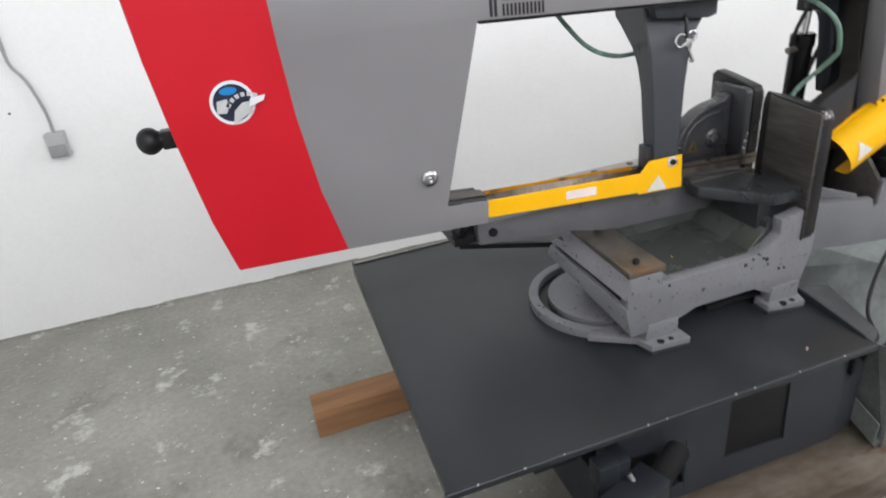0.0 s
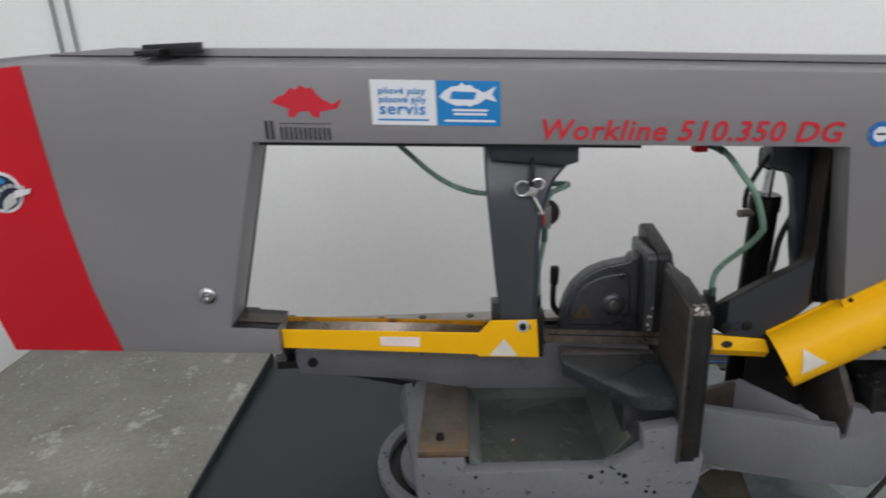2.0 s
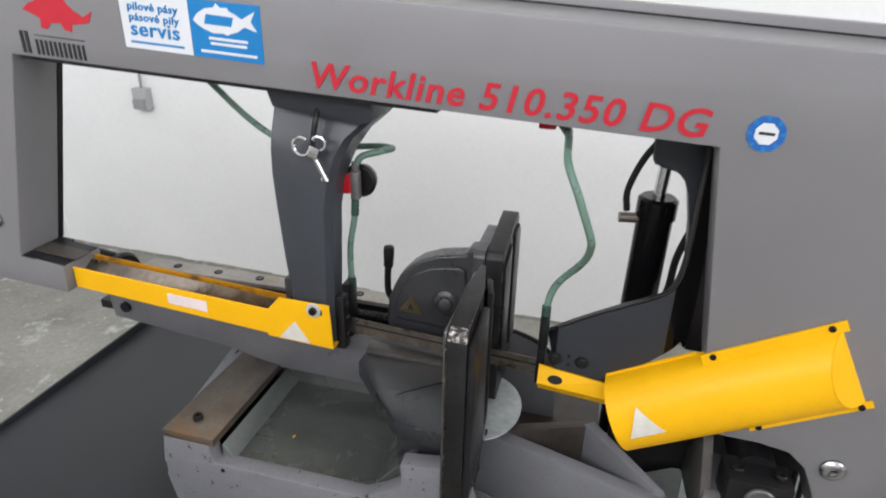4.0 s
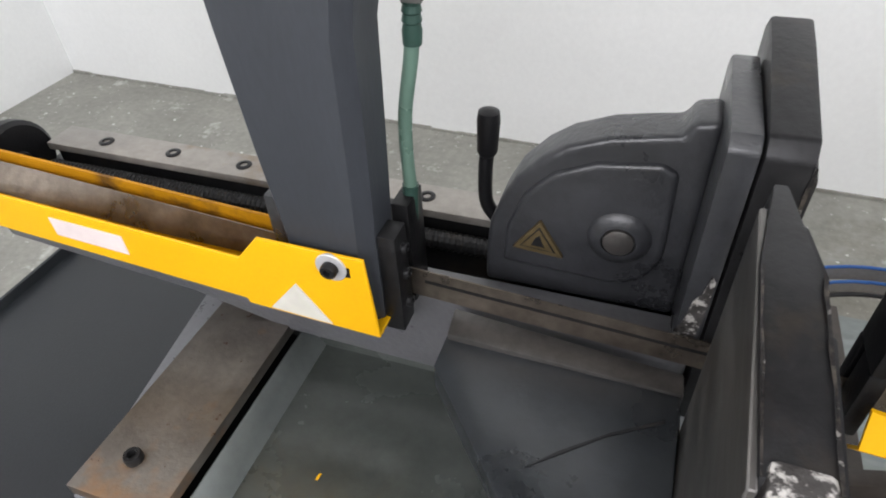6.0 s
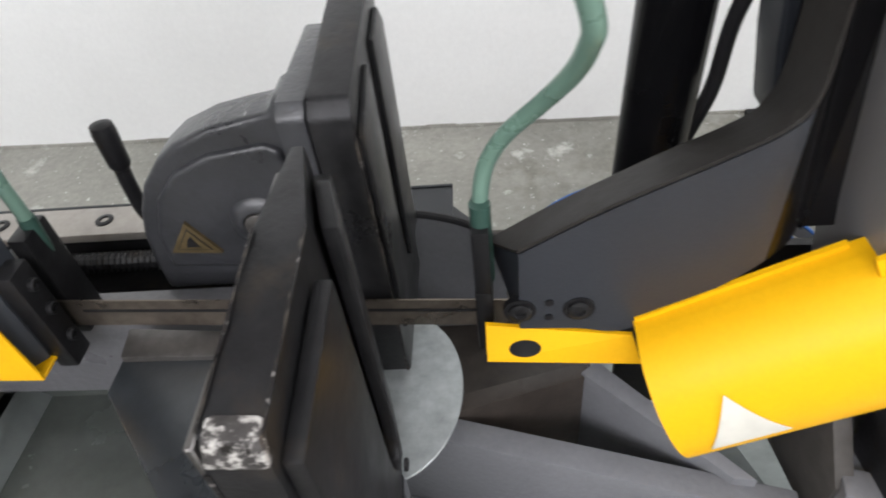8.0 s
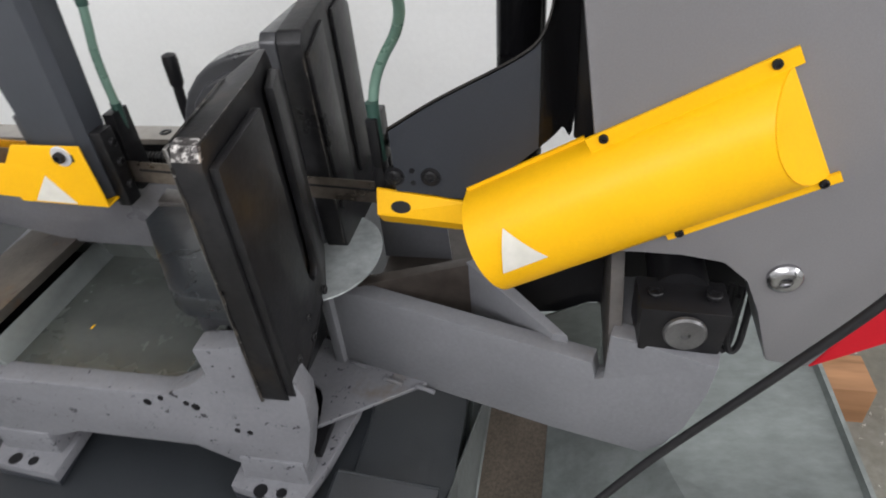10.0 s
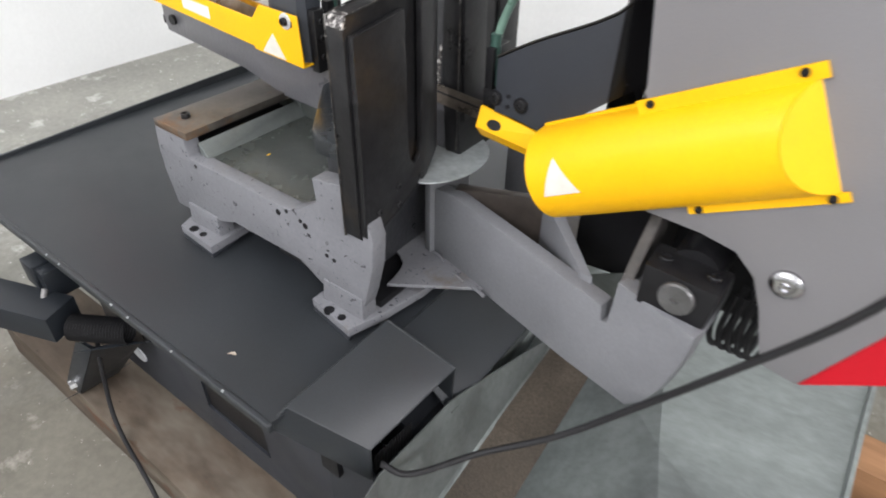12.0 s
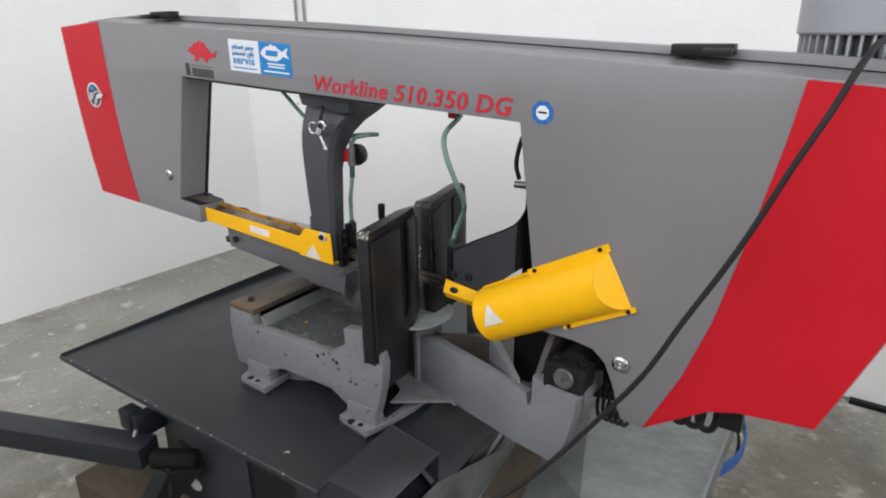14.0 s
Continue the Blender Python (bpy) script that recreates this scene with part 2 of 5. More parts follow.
M_STRAW = material("dry_tan_flake", (0.42, 0.36, 0.29), 0.7, grain=0.2, bump=0.2)
M_CHROME = material("dull_chrome", (0.42, 0.42, 0.43), 0.18, metal=1.0, grain=0.04, blotch=0.1, bump=0.03)
# black cylinder paint, used too for the bracket leg's shade
M_GLOSS = material("glossy_black_paint_and_shade", (0.004, 0.004, 0.0045), 0.22, spec=0.18, grain=0.05, blotch=0.08, bump=0.03)
M_EDGE = material("scuffed_iron_edge", (0.022, 0.021, 0.021), 0.36, metal=0.4, grain=0.3, grain_scale=120, blotch=0.3, blotch_scale=20, bump=0.3, bump_scale=180,
                  spots=(((0.09, 0.078, 0.066), 55.0, 0.50, 0.12), ((0.28, 0.265, 0.25), 170.0, 0.60, 0.08)))
M_IVORY = material("ivory_sticker", (0.60, 0.585, 0.52), 0.4, grain=0.03, blotch=0.06, blotch_scale=30, bump=0.03)
M_ZINC = material("bright_zinc_washer", (0.66, 0.66, 0.66), 0.5, metal=0.5, grain=0.05, blotch=0.1, bump=0.05)
M_FOLD = material("pale_grey_green_sheet", (0.135, 0.15, 0.145), 0.42, metal=0.2, grain=0.08, grain_scale=90, blotch=0.14, blotch_scale=9, bump=0.1, bump_scale=120)
M_FACE = material("machined_jaw_steel", (0.135, 0.130, 0.124), 0.36, metal=0.85, grain=0.2, grain_scale=40, blotch=0.3, blotch_scale=8, bump=0.12, bump_scale=160, stretch=(1, 0.35, 3.0),
                  spots=(((0.05, 0.046, 0.042), 6.0, 0.55, 0.2), ((0.30, 0.29, 0.28), 60.0, 0.70, 0.05)))
M_TURNED = material("turned_pale_steel", (0.27, 0.262, 0.248), 0.45, metal=0.35, grain=0.08, grain_scale=120, blotch=0.15, blotch_scale=12, bump=0.1, bump_scale=150)
# brown paint darkened to hold the shade on the hinge lug
M_LUG_SHADE = material("shaded_brown_paint", (0.060, 0.056, 0.052), 0.5, spec=0.25, grain=0.15, grain_scale=80, blotch=0.3, blotch_scale=10, bump=0.15, bump_scale=120)
M_MARK = material("deep_blue_print", (0.02, 0.11, 0.36), 0.35, grain=0.05, blotch=0.08, bump=0.03)
M_PIN = material("brushed_pin_cap", (0.13, 0.13, 0.13), 0.45, metal=0.7, grain=0.1, grain_scale=260, blotch=0.15, blotch_scale=30, bump=0.08)
# oily grime brown that also paints the shade within the carrier
M_GRIME_SHADE = material("oily_brown_grime_and_shade", (0.050, 0.042, 0.036), 0.45, spec=0.3, grain=0.2, grain_scale=60, blotch=0.35, blotch_scale=9, bump=0.2, bump_scale=90)
M_RIM = material("oily_dark_rim", (0.017, 0.015, 0.013), 0.55, spec=0.15, grain=0.15, grain_scale=120, blotch=0.3, blotch_scale=12, bump=0.15, bump_scale=140)
M_ARM = material("blue_grey_arm_paint", (0.034, 0.038, 0.045), 0.36, spec=0.45, grain=0.08, grain_scale=300, blotch=0.16, blotch_scale=7, bump=0.08, bump_scale=300, stretch=(1, 1, 0.25))
M_STAND = material("blue_black_stand_paint", (0.014, 0.017, 0.021), 0.42, spec=0.35, grain=0.08, grain_scale=420, blotch=0.15, blotch_scale=5, bump=0.10, bump_scale=420)
M_WARN = material("worn_amber_sign", (0.075, 0.055, 0.026), 0.5, grain=0.2, grain_scale=150, blotch=0.3, blotch_scale=40, bump=0.1)

M_HOSE = material("green_translucent_hose", (0.145, 0.24, 0.19), 0.28, grain=0.05, grain_scale=60, blotch=0.12, blotch_scale=12, bump=0.05)
M_HOSE.node_tree.nodes["Principled BSDF"].inputs["Transmission Weight"].default_value = 0.2

# ---- shape helpers ----


def bm_poly(pts, lo, hi, axis="y"):
    """A flat outline pushed through from lo to hi along an axis; pts are the other two coordinates in order."""
    bm = bmesh.new()
    def at(p, v):
        a, b = p
        return {"y": (a, v, b), "z": (a, b, v), "x": (v, a, b)}[axis]
    n = len(pts)
    low, top = [bm.verts.new(at(p, lo)) for p in pts], [bm.verts.new(at(p, hi)) for p in pts]
    bm.faces.new(low)
    bm.faces.new(top[::-1])
    for i in range(n):
        bm.faces.new((low[i], top[i], top[(i + 1) % n], low[(i + 1) % n]))
    bmesh.ops.recalc_face_normals(bm, faces=bm.faces[:])
    return bm


def bm_box(x0, x1, y0, y1, z0, z1):
    return bm_poly([(x0, z0), (x1, z0), (x1, z1), (x0, z1)], y0, y1, "y")


def bm_hull(corners):
    """A block from eight corners: four below in order, four above in the same order."""
    bm = bmesh.new()
    v = [bm.verts.new(c) for c in corners]
    for f in ((0, 1, 2, 3), (4, 5, 6, 7), (0, 1, 5, 4), (1, 2, 6, 5), (2, 3, 7, 6), (3, 0, 4, 7)):
        bm.faces.new([v[i] for i in f])
    bmesh.ops.recalc_face_normals(bm, faces=bm.faces[:])
    return bm


def frame_of(d):
    d = Vector(d).normalized()
    a = d.orthogonal().normalized()
    return d, a, d.cross(a)


def bm_cyl(p0, p1, r, r1=None, seg=24, cap=True):
    p0, p1 = Vector(p0), Vector(p1)
    d, a, b = frame_of(p1 - p0)
    r1 = r if r1 is None else r1
    bm = bmesh.new()
    rings = []
    for p, rr in ((p0, r), (p1, r1)):
        rings.append([bm.verts.new(p + rr * (math.cos(k * math.tau / seg) * a + math.sin(k * math.tau / seg) * b)) for k in range(seg)])
    for k in range(seg):
        bm.faces.new((rings[0][k], rings[0][(k + 1) % seg], rings[1][(k + 1) % seg], rings[1][k]))
    if cap:
        bm.faces.new(rings[0][::-1])
        bm.faces.new(rings[1])
    bmesh.ops.recalc_face_normals(bm, faces=bm.faces[:])
    return bm


def bm_lathe(p0, p1, profile, seg=28):
    """A turned shape between two points: profile rows are (share of the way, radius)."""
    p0, p1 = Vector(p0), Vector(p1)
    d, a, b = frame_of(p1 - p0)
    bm = bmesh.new()
    rings = []
    for s, r in profile:
        c = p0.lerp(p1, s)
        rings.append([bm.verts.new(c + r * (math.cos(k * math.tau / seg) * a + math.sin(k * math.tau / seg) * b)) for k in range(seg)])
    for q, w in zip(rings, rings[1:]):
        for k in range(seg):
            bm.faces.new((q[k], q[(k + 1) % seg], w[(k + 1) % seg], w[k]))
    bm.faces.new(rings[0][::-1])
    bm.faces.new(rings[-1])
    bmesh.ops.recalc_face_normals(bm, faces=bm.faces[:])
    return bm


def smooth_line(pts, steps=8):
    pts = [Vector(p) for p in pts]
    ext = [2 * pts[0] - pts[1], *pts, 2 * pts[-1] - pts[-2]]
    out = []
    for i in range(1, len(ext) - 2):
        p0, p1, p2, p3 = ext[i - 1:i + 3]
        for k in range(steps):
            t = k / steps
            out.append(0.5 * ((2 * p1) + (p2 - p0) * t + (2 * p0 - 5 * p1 + 4 * p2 - p3) * t * t + (3 * p1 - p0 - 3 * p2 + p3) * t ** 3))
    return out + [pts[-1]]


def bm_tube(pts, r, seg=12, steps=8, straight=False):
    line = [Vector(p) for p in pts] if straight else smooth_line(pts, steps)
    bm = bmesh.new()
    d, a, b = frame_of(line[1] - line[0])
    rings = []
    for i, p in enumerate(line):
        d = (line[min(i + 1, len(line) - 1)] - line[max(i - 1, 0)]).normalized()
        a = (a - a.dot(d) * d).normalized()
        b = d.cross(a)
        rings.append([bm.verts.new(p + r * (math.cos(k * math.tau / seg) * a + math.sin(k * math.tau / seg) * b)) for k in range(seg)])
    for q, w in zip(rings, rings[1:]):
        for k in range(seg):
            bm.faces.new((q[k], q[(k + 1) % seg], w[(k + 1) % seg], w[k]))
    bm.faces.new(rings[0][::-1])
    bm.faces.new(rings[-1])
    bmesh.ops.recalc_face_normals(bm, faces=bm.faces[:])
    return bm


def merged(*bms):
    out = bmesh.new()
    for b in bms:
        me = bpy.data.meshes.new("tmp")
        b.to_mesh(me)
        out.from_mesh(me)
        bpy.data.meshes.remove(me)
        b.free()
    return out


def rounded(bm, width=0.002, seg=2, angle=25):
    edges = [e for e in bm.edges if len(e.link_faces) == 2 and e.calc_face_angle(0) > radians(angle)]
    if edges:
        bmesh.ops.bevel(bm, geom=edges, offset=width, segments=seg, profile=0.6, affect="EDGES", clamp_overlap=True)
    return bm


def turned(bm, m):
    bmesh.ops.transform(bm, matrix=m, verts=bm.verts[:])
    return bm


def link_mesh(name, bm, mat, smooth=35):
    me = bpy.data.meshes.new(name)
    if bm.calc_volume(signed=True) < 0:
        bmesh.ops.reverse_faces(bm, faces=bm.faces[:])
    bm.to_mesh(me)
    bm.free()
    me.materials.append(mat)
    if smooth:
        me.polygons.foreach_set("use_smooth", [True] * len(me.polygons))
        me.set_sharp_from_angle(angle=radians(smooth))
    return new(name, me)


def thing(name, at, label, category, **more):
    ob = new(name)
    ob.location = at
    return tagged(ob, label, category, **more)


def part(name, bm, mat, parent, label="", smooth=35):
    ob = link_mesh(name, bm, mat, smooth)
    ob.parent = parent
    if parent.type == "EMPTY":
        ob.matrix_parent_inverse = Matrix.Translation(-parent.location)
    return tagged(ob, label) if label else ob


def solid(name, bm, mat, label, category, smooth=35, **more):
    return tagged(link_mesh(name, bm, mat, smooth), label, category, **more)


def arc(cx, cz, r, a0, a1, n=10, rz=None):
    return [(cx + r * math.cos(radians(a0 + (a1 - a0) * k / n)), cz + (rz or r) * math.sin(radians(a0 + (a1 - a0) * k / n))) for k in range(n + 1)]


def hex_bolt(name, at, along, r, parent, mat, depth=0.006, socket=True):
    """A socket-head screw that sticks out along a direction, with a sunk middle."""
    p, d = Vector(at), Vector(along).normalized()
    prof = [(0, r), (0.8, r), (1, r * 0.88), (1, r * 0.5), (0.45, r * 0.45), (0.45, 0.0005)] if socket else [(0, r), (0.75, r), (1, r * 0.8), (1.02, 0.0005)]
    return part(name, bm_lathe(p, p + depth * d, prof, 6 if not socket else 18), mat, parent)

# ---- room ----


def room_box(u0, u1, v0, v1, z0, z1):
    return turned(bm_box(u0, u1, v0, v1, z0, z1), ROOM)


def wall_with_opening(name, horizontal, fixed0, fixed1, a0, a1, o0, o1, z0, z1, label):
    spans = ((a0, o0, 0, ROOM_H), (o1, a1, 0, ROOM_H), (o0, o1, 0, z0), (o0, o1, z1, ROOM_H))
    if horizontal:
        bms = [room_box(p, q, fixed0, fixed1, lo, hi) for p, q, lo, hi in spans]
    else:
        bms = [room_box(fixed0, fixed1, p, q, lo, hi) for p, q, lo, hi in spans]
    return solid(name, merged(*bms), M_WALL, label, "wall", kind="structure")


T = 0.12
floor_bm = bmesh.new()
bmesh.ops.create_grid(floor_bm, x_segments=30, y_segments=30, size=0.5)
for v in floor_bm.verts:
    v.co = ROOM @ Vector(((v.co.x + 0.5) * (ROOM_U + 2 * T) - T, (v.co.y - 0.5) * (ROOM_V + 2 * T) + T, 0))
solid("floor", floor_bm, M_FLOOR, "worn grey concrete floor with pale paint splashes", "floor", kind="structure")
solid("wall_north", room_box(-T, ROOM_U + T, 0, T, 0, ROOM_H), M_WALL, "plain white painted plaster wall behind the saw", "wall", kind="structure")
solid("wall_west", room_box(-T, 0, -ROOM_V, 0, 0, ROOM_H), M_WALL, "plain white painted plaster side wall", "wall", kind="structure")
wall_with_opening("wall_south", True, -ROOM_V - T, -ROOM_V, -T, ROOM_U + T, 0.2, 3.8, 2.2, 3.6, "white plaster wall with a wide window opening")
wall_with_opening("wall_east", False, ROOM_U, ROOM_U + T, -ROOM_V, 0, -4.4, -1.4, 1.75, 3.45, "white plaster wall with a window opening")
solid("ceiling", room_box(-T, ROOM_U + T, -ROOM_V - T, T, ROOM_H, ROOM_H + T), M_WALL, "plain white painted ceiling", "ceiling", kind="structure")
skirt = bmesh.new()
for k in range(60):
    u0 = k * 0.1
    merged_bm = room_box(u0, u0 + 0.1, -0.004 - 0.004 * random.random(), 0.0, 0.0, 0.006 + 0.007 * random.random())
    skirt = merged(skirt, merged_bm)
solid("floor_edge_trim", skirt, M_FLOOR, "ragged mortar edge between floor and wall", "trim", kind="structure")

# ---- the saw ----
saw = thing("band_saw", (0.45, 0.1, 0.1), "grey and red horizontal band saw with yellow blade guards", "band saw")
FACE = -0.02      # front of the bow
SLOPE = -0.058    # fall of the bow to its hinge end

# bow: one C-shaped body, open below
bow_outline = [(-0.575, 1.372), (-0.36, 1.386), (0.6, 1.338), (1.45, 1.286), (1.70, 1.265), (1.665, 1.08), (1.607, 0.905), (1.545, 0.735),
               (1.43, 0.724), (1.385, 0.710), (1.275, 0.634), (1.234, 0.640), (1.226, 0.665), (1.212, 0.71), (1.195, 0.748), (1.170, 0.770), (1.13, 0.777),
               (1.062, 0.779), (1.04, 0.895), (1.003, 1.183), (0.004, 1.234), (-0.089, 0.889), (0.0, 0.880), (-0.003, 0.830),
               (-0.303, 0.846), (-0.512, 0.856), (-0.535, 0.96), (-0.556, 1.112), (-0.569, 1.25)]
bow_bm = rounded(bm_poly(bow_outline, FACE, 0.065), 0.004, 2)
TOP = bow_outline[:5]


def bow_top(x):
    """Height of the bow's upper edge."""
    for (x0, z0), (x1, z1) in zip(TOP, TOP[1:]):
        if x <= x1:
            return z0 + (z1 - z0) * (x - x0) / (x1 - x0)
    return TOP[-1][1]


for v in bow_bm.verts:
    if v.co.y < FACE + 0.006 and v.co.z > bow_top(v.co.x) - 0.007:
        v.co.z -= 0.0085
bow = part("saw_bow", bow_bm, M_GREY, saw, "grey powder-coated sheet steel saw bow")
red_left = [(-0.573, 1.3615), (-0.36, 1.3755), (-0.357, 1.25), (-0.350, 1.12), (-0.333, 0.98), (-0.303, 0.8475), (-0.511, 0.8575), (-0.534, 0.96), (-0.555, 1.112), (-0.568, 1.25)]
red_right = [(1.45, 1.2735), (1.698, 1.2525), (1.663, 1.08), (1.605, 0.905), (1.544, 0.737), (1.43, 0.726), (1.385, 0.712), (1.277, 0.637),
             (1.335, 0.765), (1.372, 0.88), (1.408, 1.04), (1.436, 1.18)]
for pts in (red_left, red_right):
    part("red_panel", rounded(bm_poly(pts, FACE - 0.0022, FACE + 0.004), 0.0012, 1), M_RED, bow, "red painted end panel")
cover_top = [(-0.580, 1.379), (-0.425, 1.388), (-0.241, 1.3945), (0.145, 1.376), (0.444, 1.361), (0.93, 1.331), (1.45, 1.3035), (1.62, 1.290)]
part("back_cover", rounded(bm_poly([(-0.575, 1.34)] + cover_top + [(1.62, 1.24)], 0.0675, 0.100), 0.002, 2), M_GREY, bow)
part("cover_joint", bm_poly([(x, bow_top(x) - 0.004) for x in (-0.36, 0.6, 1.45, 1.60)] + [(x, bow_top(x) + 0.0022) for x in (1.60, 1.45, 0.6, -0.36)], 0.0655, 0.0672), M_BLACK, bow, "dark joint line", smooth=0)
part("blade_outlet", bm_poly([(-0.091, 0.890), (-0.060, 0.888), (-0.060, 0.882), (-0.089, 0.884)], FACE + 0.002, 0.07), M_BLACK, bow, "black ledge at the blade outlet")
# added black sheet stands for the shaded slot behind the bow's lip
part("outlet_trough", bm_poly([(-0.087, 0.8905), (-0.003, 0.8820), (-0.003, 0.8802), (-0.087, 0.8887)], FACE + 0.004, 0.063), M_BLACK, bow, "black sheet painting the shaded slot at the blade outlet", smooth=0)
part("outlet_blade", bm_poly([(-0.085, 0.8920), (0.004, 0.8840), (0.004, 0.8826), (-0.085, 0.8906)], 0.004, 0.040), M_GRIME_SHADE, bow, "oily blade in its outlet", smooth=0)
part("inner_edge", bm_poly([(0.0035, 1.232), (0.0015, 1.232), (-0.0915, 0.889), (-0.0885, 0.889)], 0.0652, 0.075), M_BLACK, bow, "black edge strip")
part("beam_seal", bm_poly([(0.012, 1.2325), (0.66, 1.2005), (0.66, 1.195), (0.012, 1.2275)], -0.012, 0.03), M_BLACK, bow, "black strip beneath the beam")
for x, z in ((-0.121, 0.957), (1.227, 0.757)):
    part("cover_lock", merged(bm_lathe((x, FACE, z), (x, FACE - 0.009, z), [(0, 0.0165), (0.5, 0.0165), (0.85, 0.0135), (1, 0.010), (1, 0.006), (0.5, 0.006), (0.5, 0.0005)], 24),
                                  bm_box(x - 0.0055, x + 0.0055, FACE - 0.0085, FACE, z - 0.0016, z + 0.0016)), M_CHROME, bow, "chrome quarter-turn lock")
for x, z in ((-0.128, 1.384), (1.295, 1.305)):
    part("latch", rounded(merged(bm_box(x - 0.05, x + 0.045, 0.03, 0.058, z - 0.004, z + 0.014), bm_box(x - 0.05, x - 0.008, -0.002, 0.03, z - 0.004, z + 0.006) if x < 0
                                 else bm_box(x + 0.005, x + 0.045, -0.002, 0.03, z - 0.004, z + 0.008)), 0.002, 2), M_BLACK, bow, "black plastic hinge latch")
knob = part("tension_knob", bm_lathe((-0.575, 0.04, 1.111), (-0.624, 0.04, 1.113), [(0, 0.011), (0.06, 0.012), (0.1, 0.015)] + [(0.55 - 0.45 * math.cos(math.pi * k / 12), max(0.015 if k < 6 else 0.0008, 0.0240 * math.sin(math.pi * k / 12))) for k in range(2, 13)], 28), M_BLACK, bow, "round black plastic ball knob")
part("knob_bracket", rounded(bm_box(-0.582, -0.548, 0.026, 0.054, 1.095, 1.127), 0.003), M_BLACK, knob)


def lettering(text, size, x, z, slope, mat, y=FACE - 0.0012, shear=0.22, stretch=1.0, name="lettering", label="", bold=0.0, parent=None):
    cu = bpy.data.curves.new("letters", "FONT")
    cu.body, cu.size, cu.extrude, cu.shear, cu.offset, cu.resolution_u, cu.space_character = text, size, 0.0006, shear, bold, 3, 1.08
    ob = bpy.data.objects.new("letters", cu)
    me = bpy.data.meshes.new_from_object(ob)
    bpy.data.objects.remove(ob)
    me.transform(Matrix.Translation((x, y, z)) @ Matrix.Rotation(-slope, 4, "Y") @ Matrix.Rotation(radians(90), 4, "X") @ Matrix.Diagonal((stretch, 1, 1, 1)))
    me.name = name
    me.materials.append(mat)
    out = new(name, me)
    out.parent = parent
    return tagged(out, label) if label else out


def text_width(text, size, shear=0.0):
    cu = bpy.data.curves.new("letters", "FONT")
    cu.body, cu.size, cu.shear, cu.space_character = text, size, shear, 1.08
    ob = bpy.data.objects.new("letters", cu)
    me = bpy.data.meshes.new_from_object(ob)
    w = max(v.co.x for v in me.vertices)
    bpy.data.objects.remove(ob)
    bpy.data.meshes.remove(me)
    return w


MODEL = "Workline 510.350 DG"
lettering(MODEL, 0.047, 0.485, 1.2195, math.atan(-0.052), M_PRINT, stretch=0.502 / text_width(MODEL, 0.047, 0.17), label="red italic model lettering", shear=0.17, bold=0.0007, parent=bow)


def decal(name, pts, mat, depth=0.0010, label="", parent=None, y=FACE):
    return part(name, bm_poly(pts, y - depth, y + 0.0005), mat, parent or bow, label, smooth=0)


def on_bow(x, z, pts, s=1.0, shear=0.0):
    """Points in a small frame that follows the fall of the bow."""
    return [(x + s * (a + shear * b), z + s * b + SLOPE * s * a) for a, b in pts]


# two-coloured service sticker, its unreadable lines as bars
decal("sticker", on_bow(0.210, 1.2555, [(0, 0), (0.107, 0), (0.107, 0.073), (0, 0.073)]), M_STICKER, 0.0010, "white and blue service sticker")
decal("sticker", on_bow(0.210, 1.2555, [(0.108, 0), (0.213, 0), (0.213, 0.073), (0.108, 0.073)]), M_BLUE, 0.0010, "blue half of the service sticker")
lettering("servis", 0.027, 0.222, 1.2725, math.atan(SLOPE), M_BLUE, y=FACE - 0.0016, shear=0, stretch=1.15, parent=bow, bold=0.0004)
for text, size, z, width in (("pilov\u00e9 p\u00e1sy", 0.0145, 1.3058, 0.078), ("p\u00e1sov\u00e9 pily", 0.0145, 1.2918, 0.078)):
    lettering(text, size, 0.2225, z, math.atan(SLOPE), M_BLUE, y=FACE - 0.0016, shear=0, stretch=width / text_width(text, size), parent=bow, bold=0.0002)
decal("print_line", on_bow(0.210, 1.2555, [(0.010, 0.007), (0.094, 0.007), (0.094, 0.010), (0.010, 0.010)]), M_BLUE, 0.0014)
fish = [(0.113, 0.047), (0.121, 0.056), (0.133, 0.063), (0.146, 0.065), (0.150, 0.0705), (0.156, 0.0655), (0.166, 0.0665), (0.168, 0.0625), (0.178, 0.0585), (0.186, 0.054), (0.206, 0.065), (0.199, 0.052),
        (0.207, 0.040), (0.189, 0.0445), (0.178, 0.037), (0.168, 0.034), (0.163, 0.0315), (0.157, 0.0335), (0.142, 0.0325), (0.128, 0.037), (0.119, 0.042)]
decal("logo_shape", on_bow(0.210, 1.2555, fish), M_STICKER, 0.0016)
decal("logo_bar", on_bow(0.210, 1.2555, [(0.130, 0.0435), (0.170, 0.0430), (0.174, 0.0550), (0.134, 0.0560)]), M_BLUE, 0.0020)
for z, a, b in ((0.024, 0.134, 0.192), (0.0175, 0.136, 0.190), (0.0065, 0.120, 0.204)):
    decal("print_line", on_bow(0.210, 1.2555, [(a, z), (b, z), (b, z + 0.0035), (a, z + 0.0035)]), M_STICKER, 0.0014)
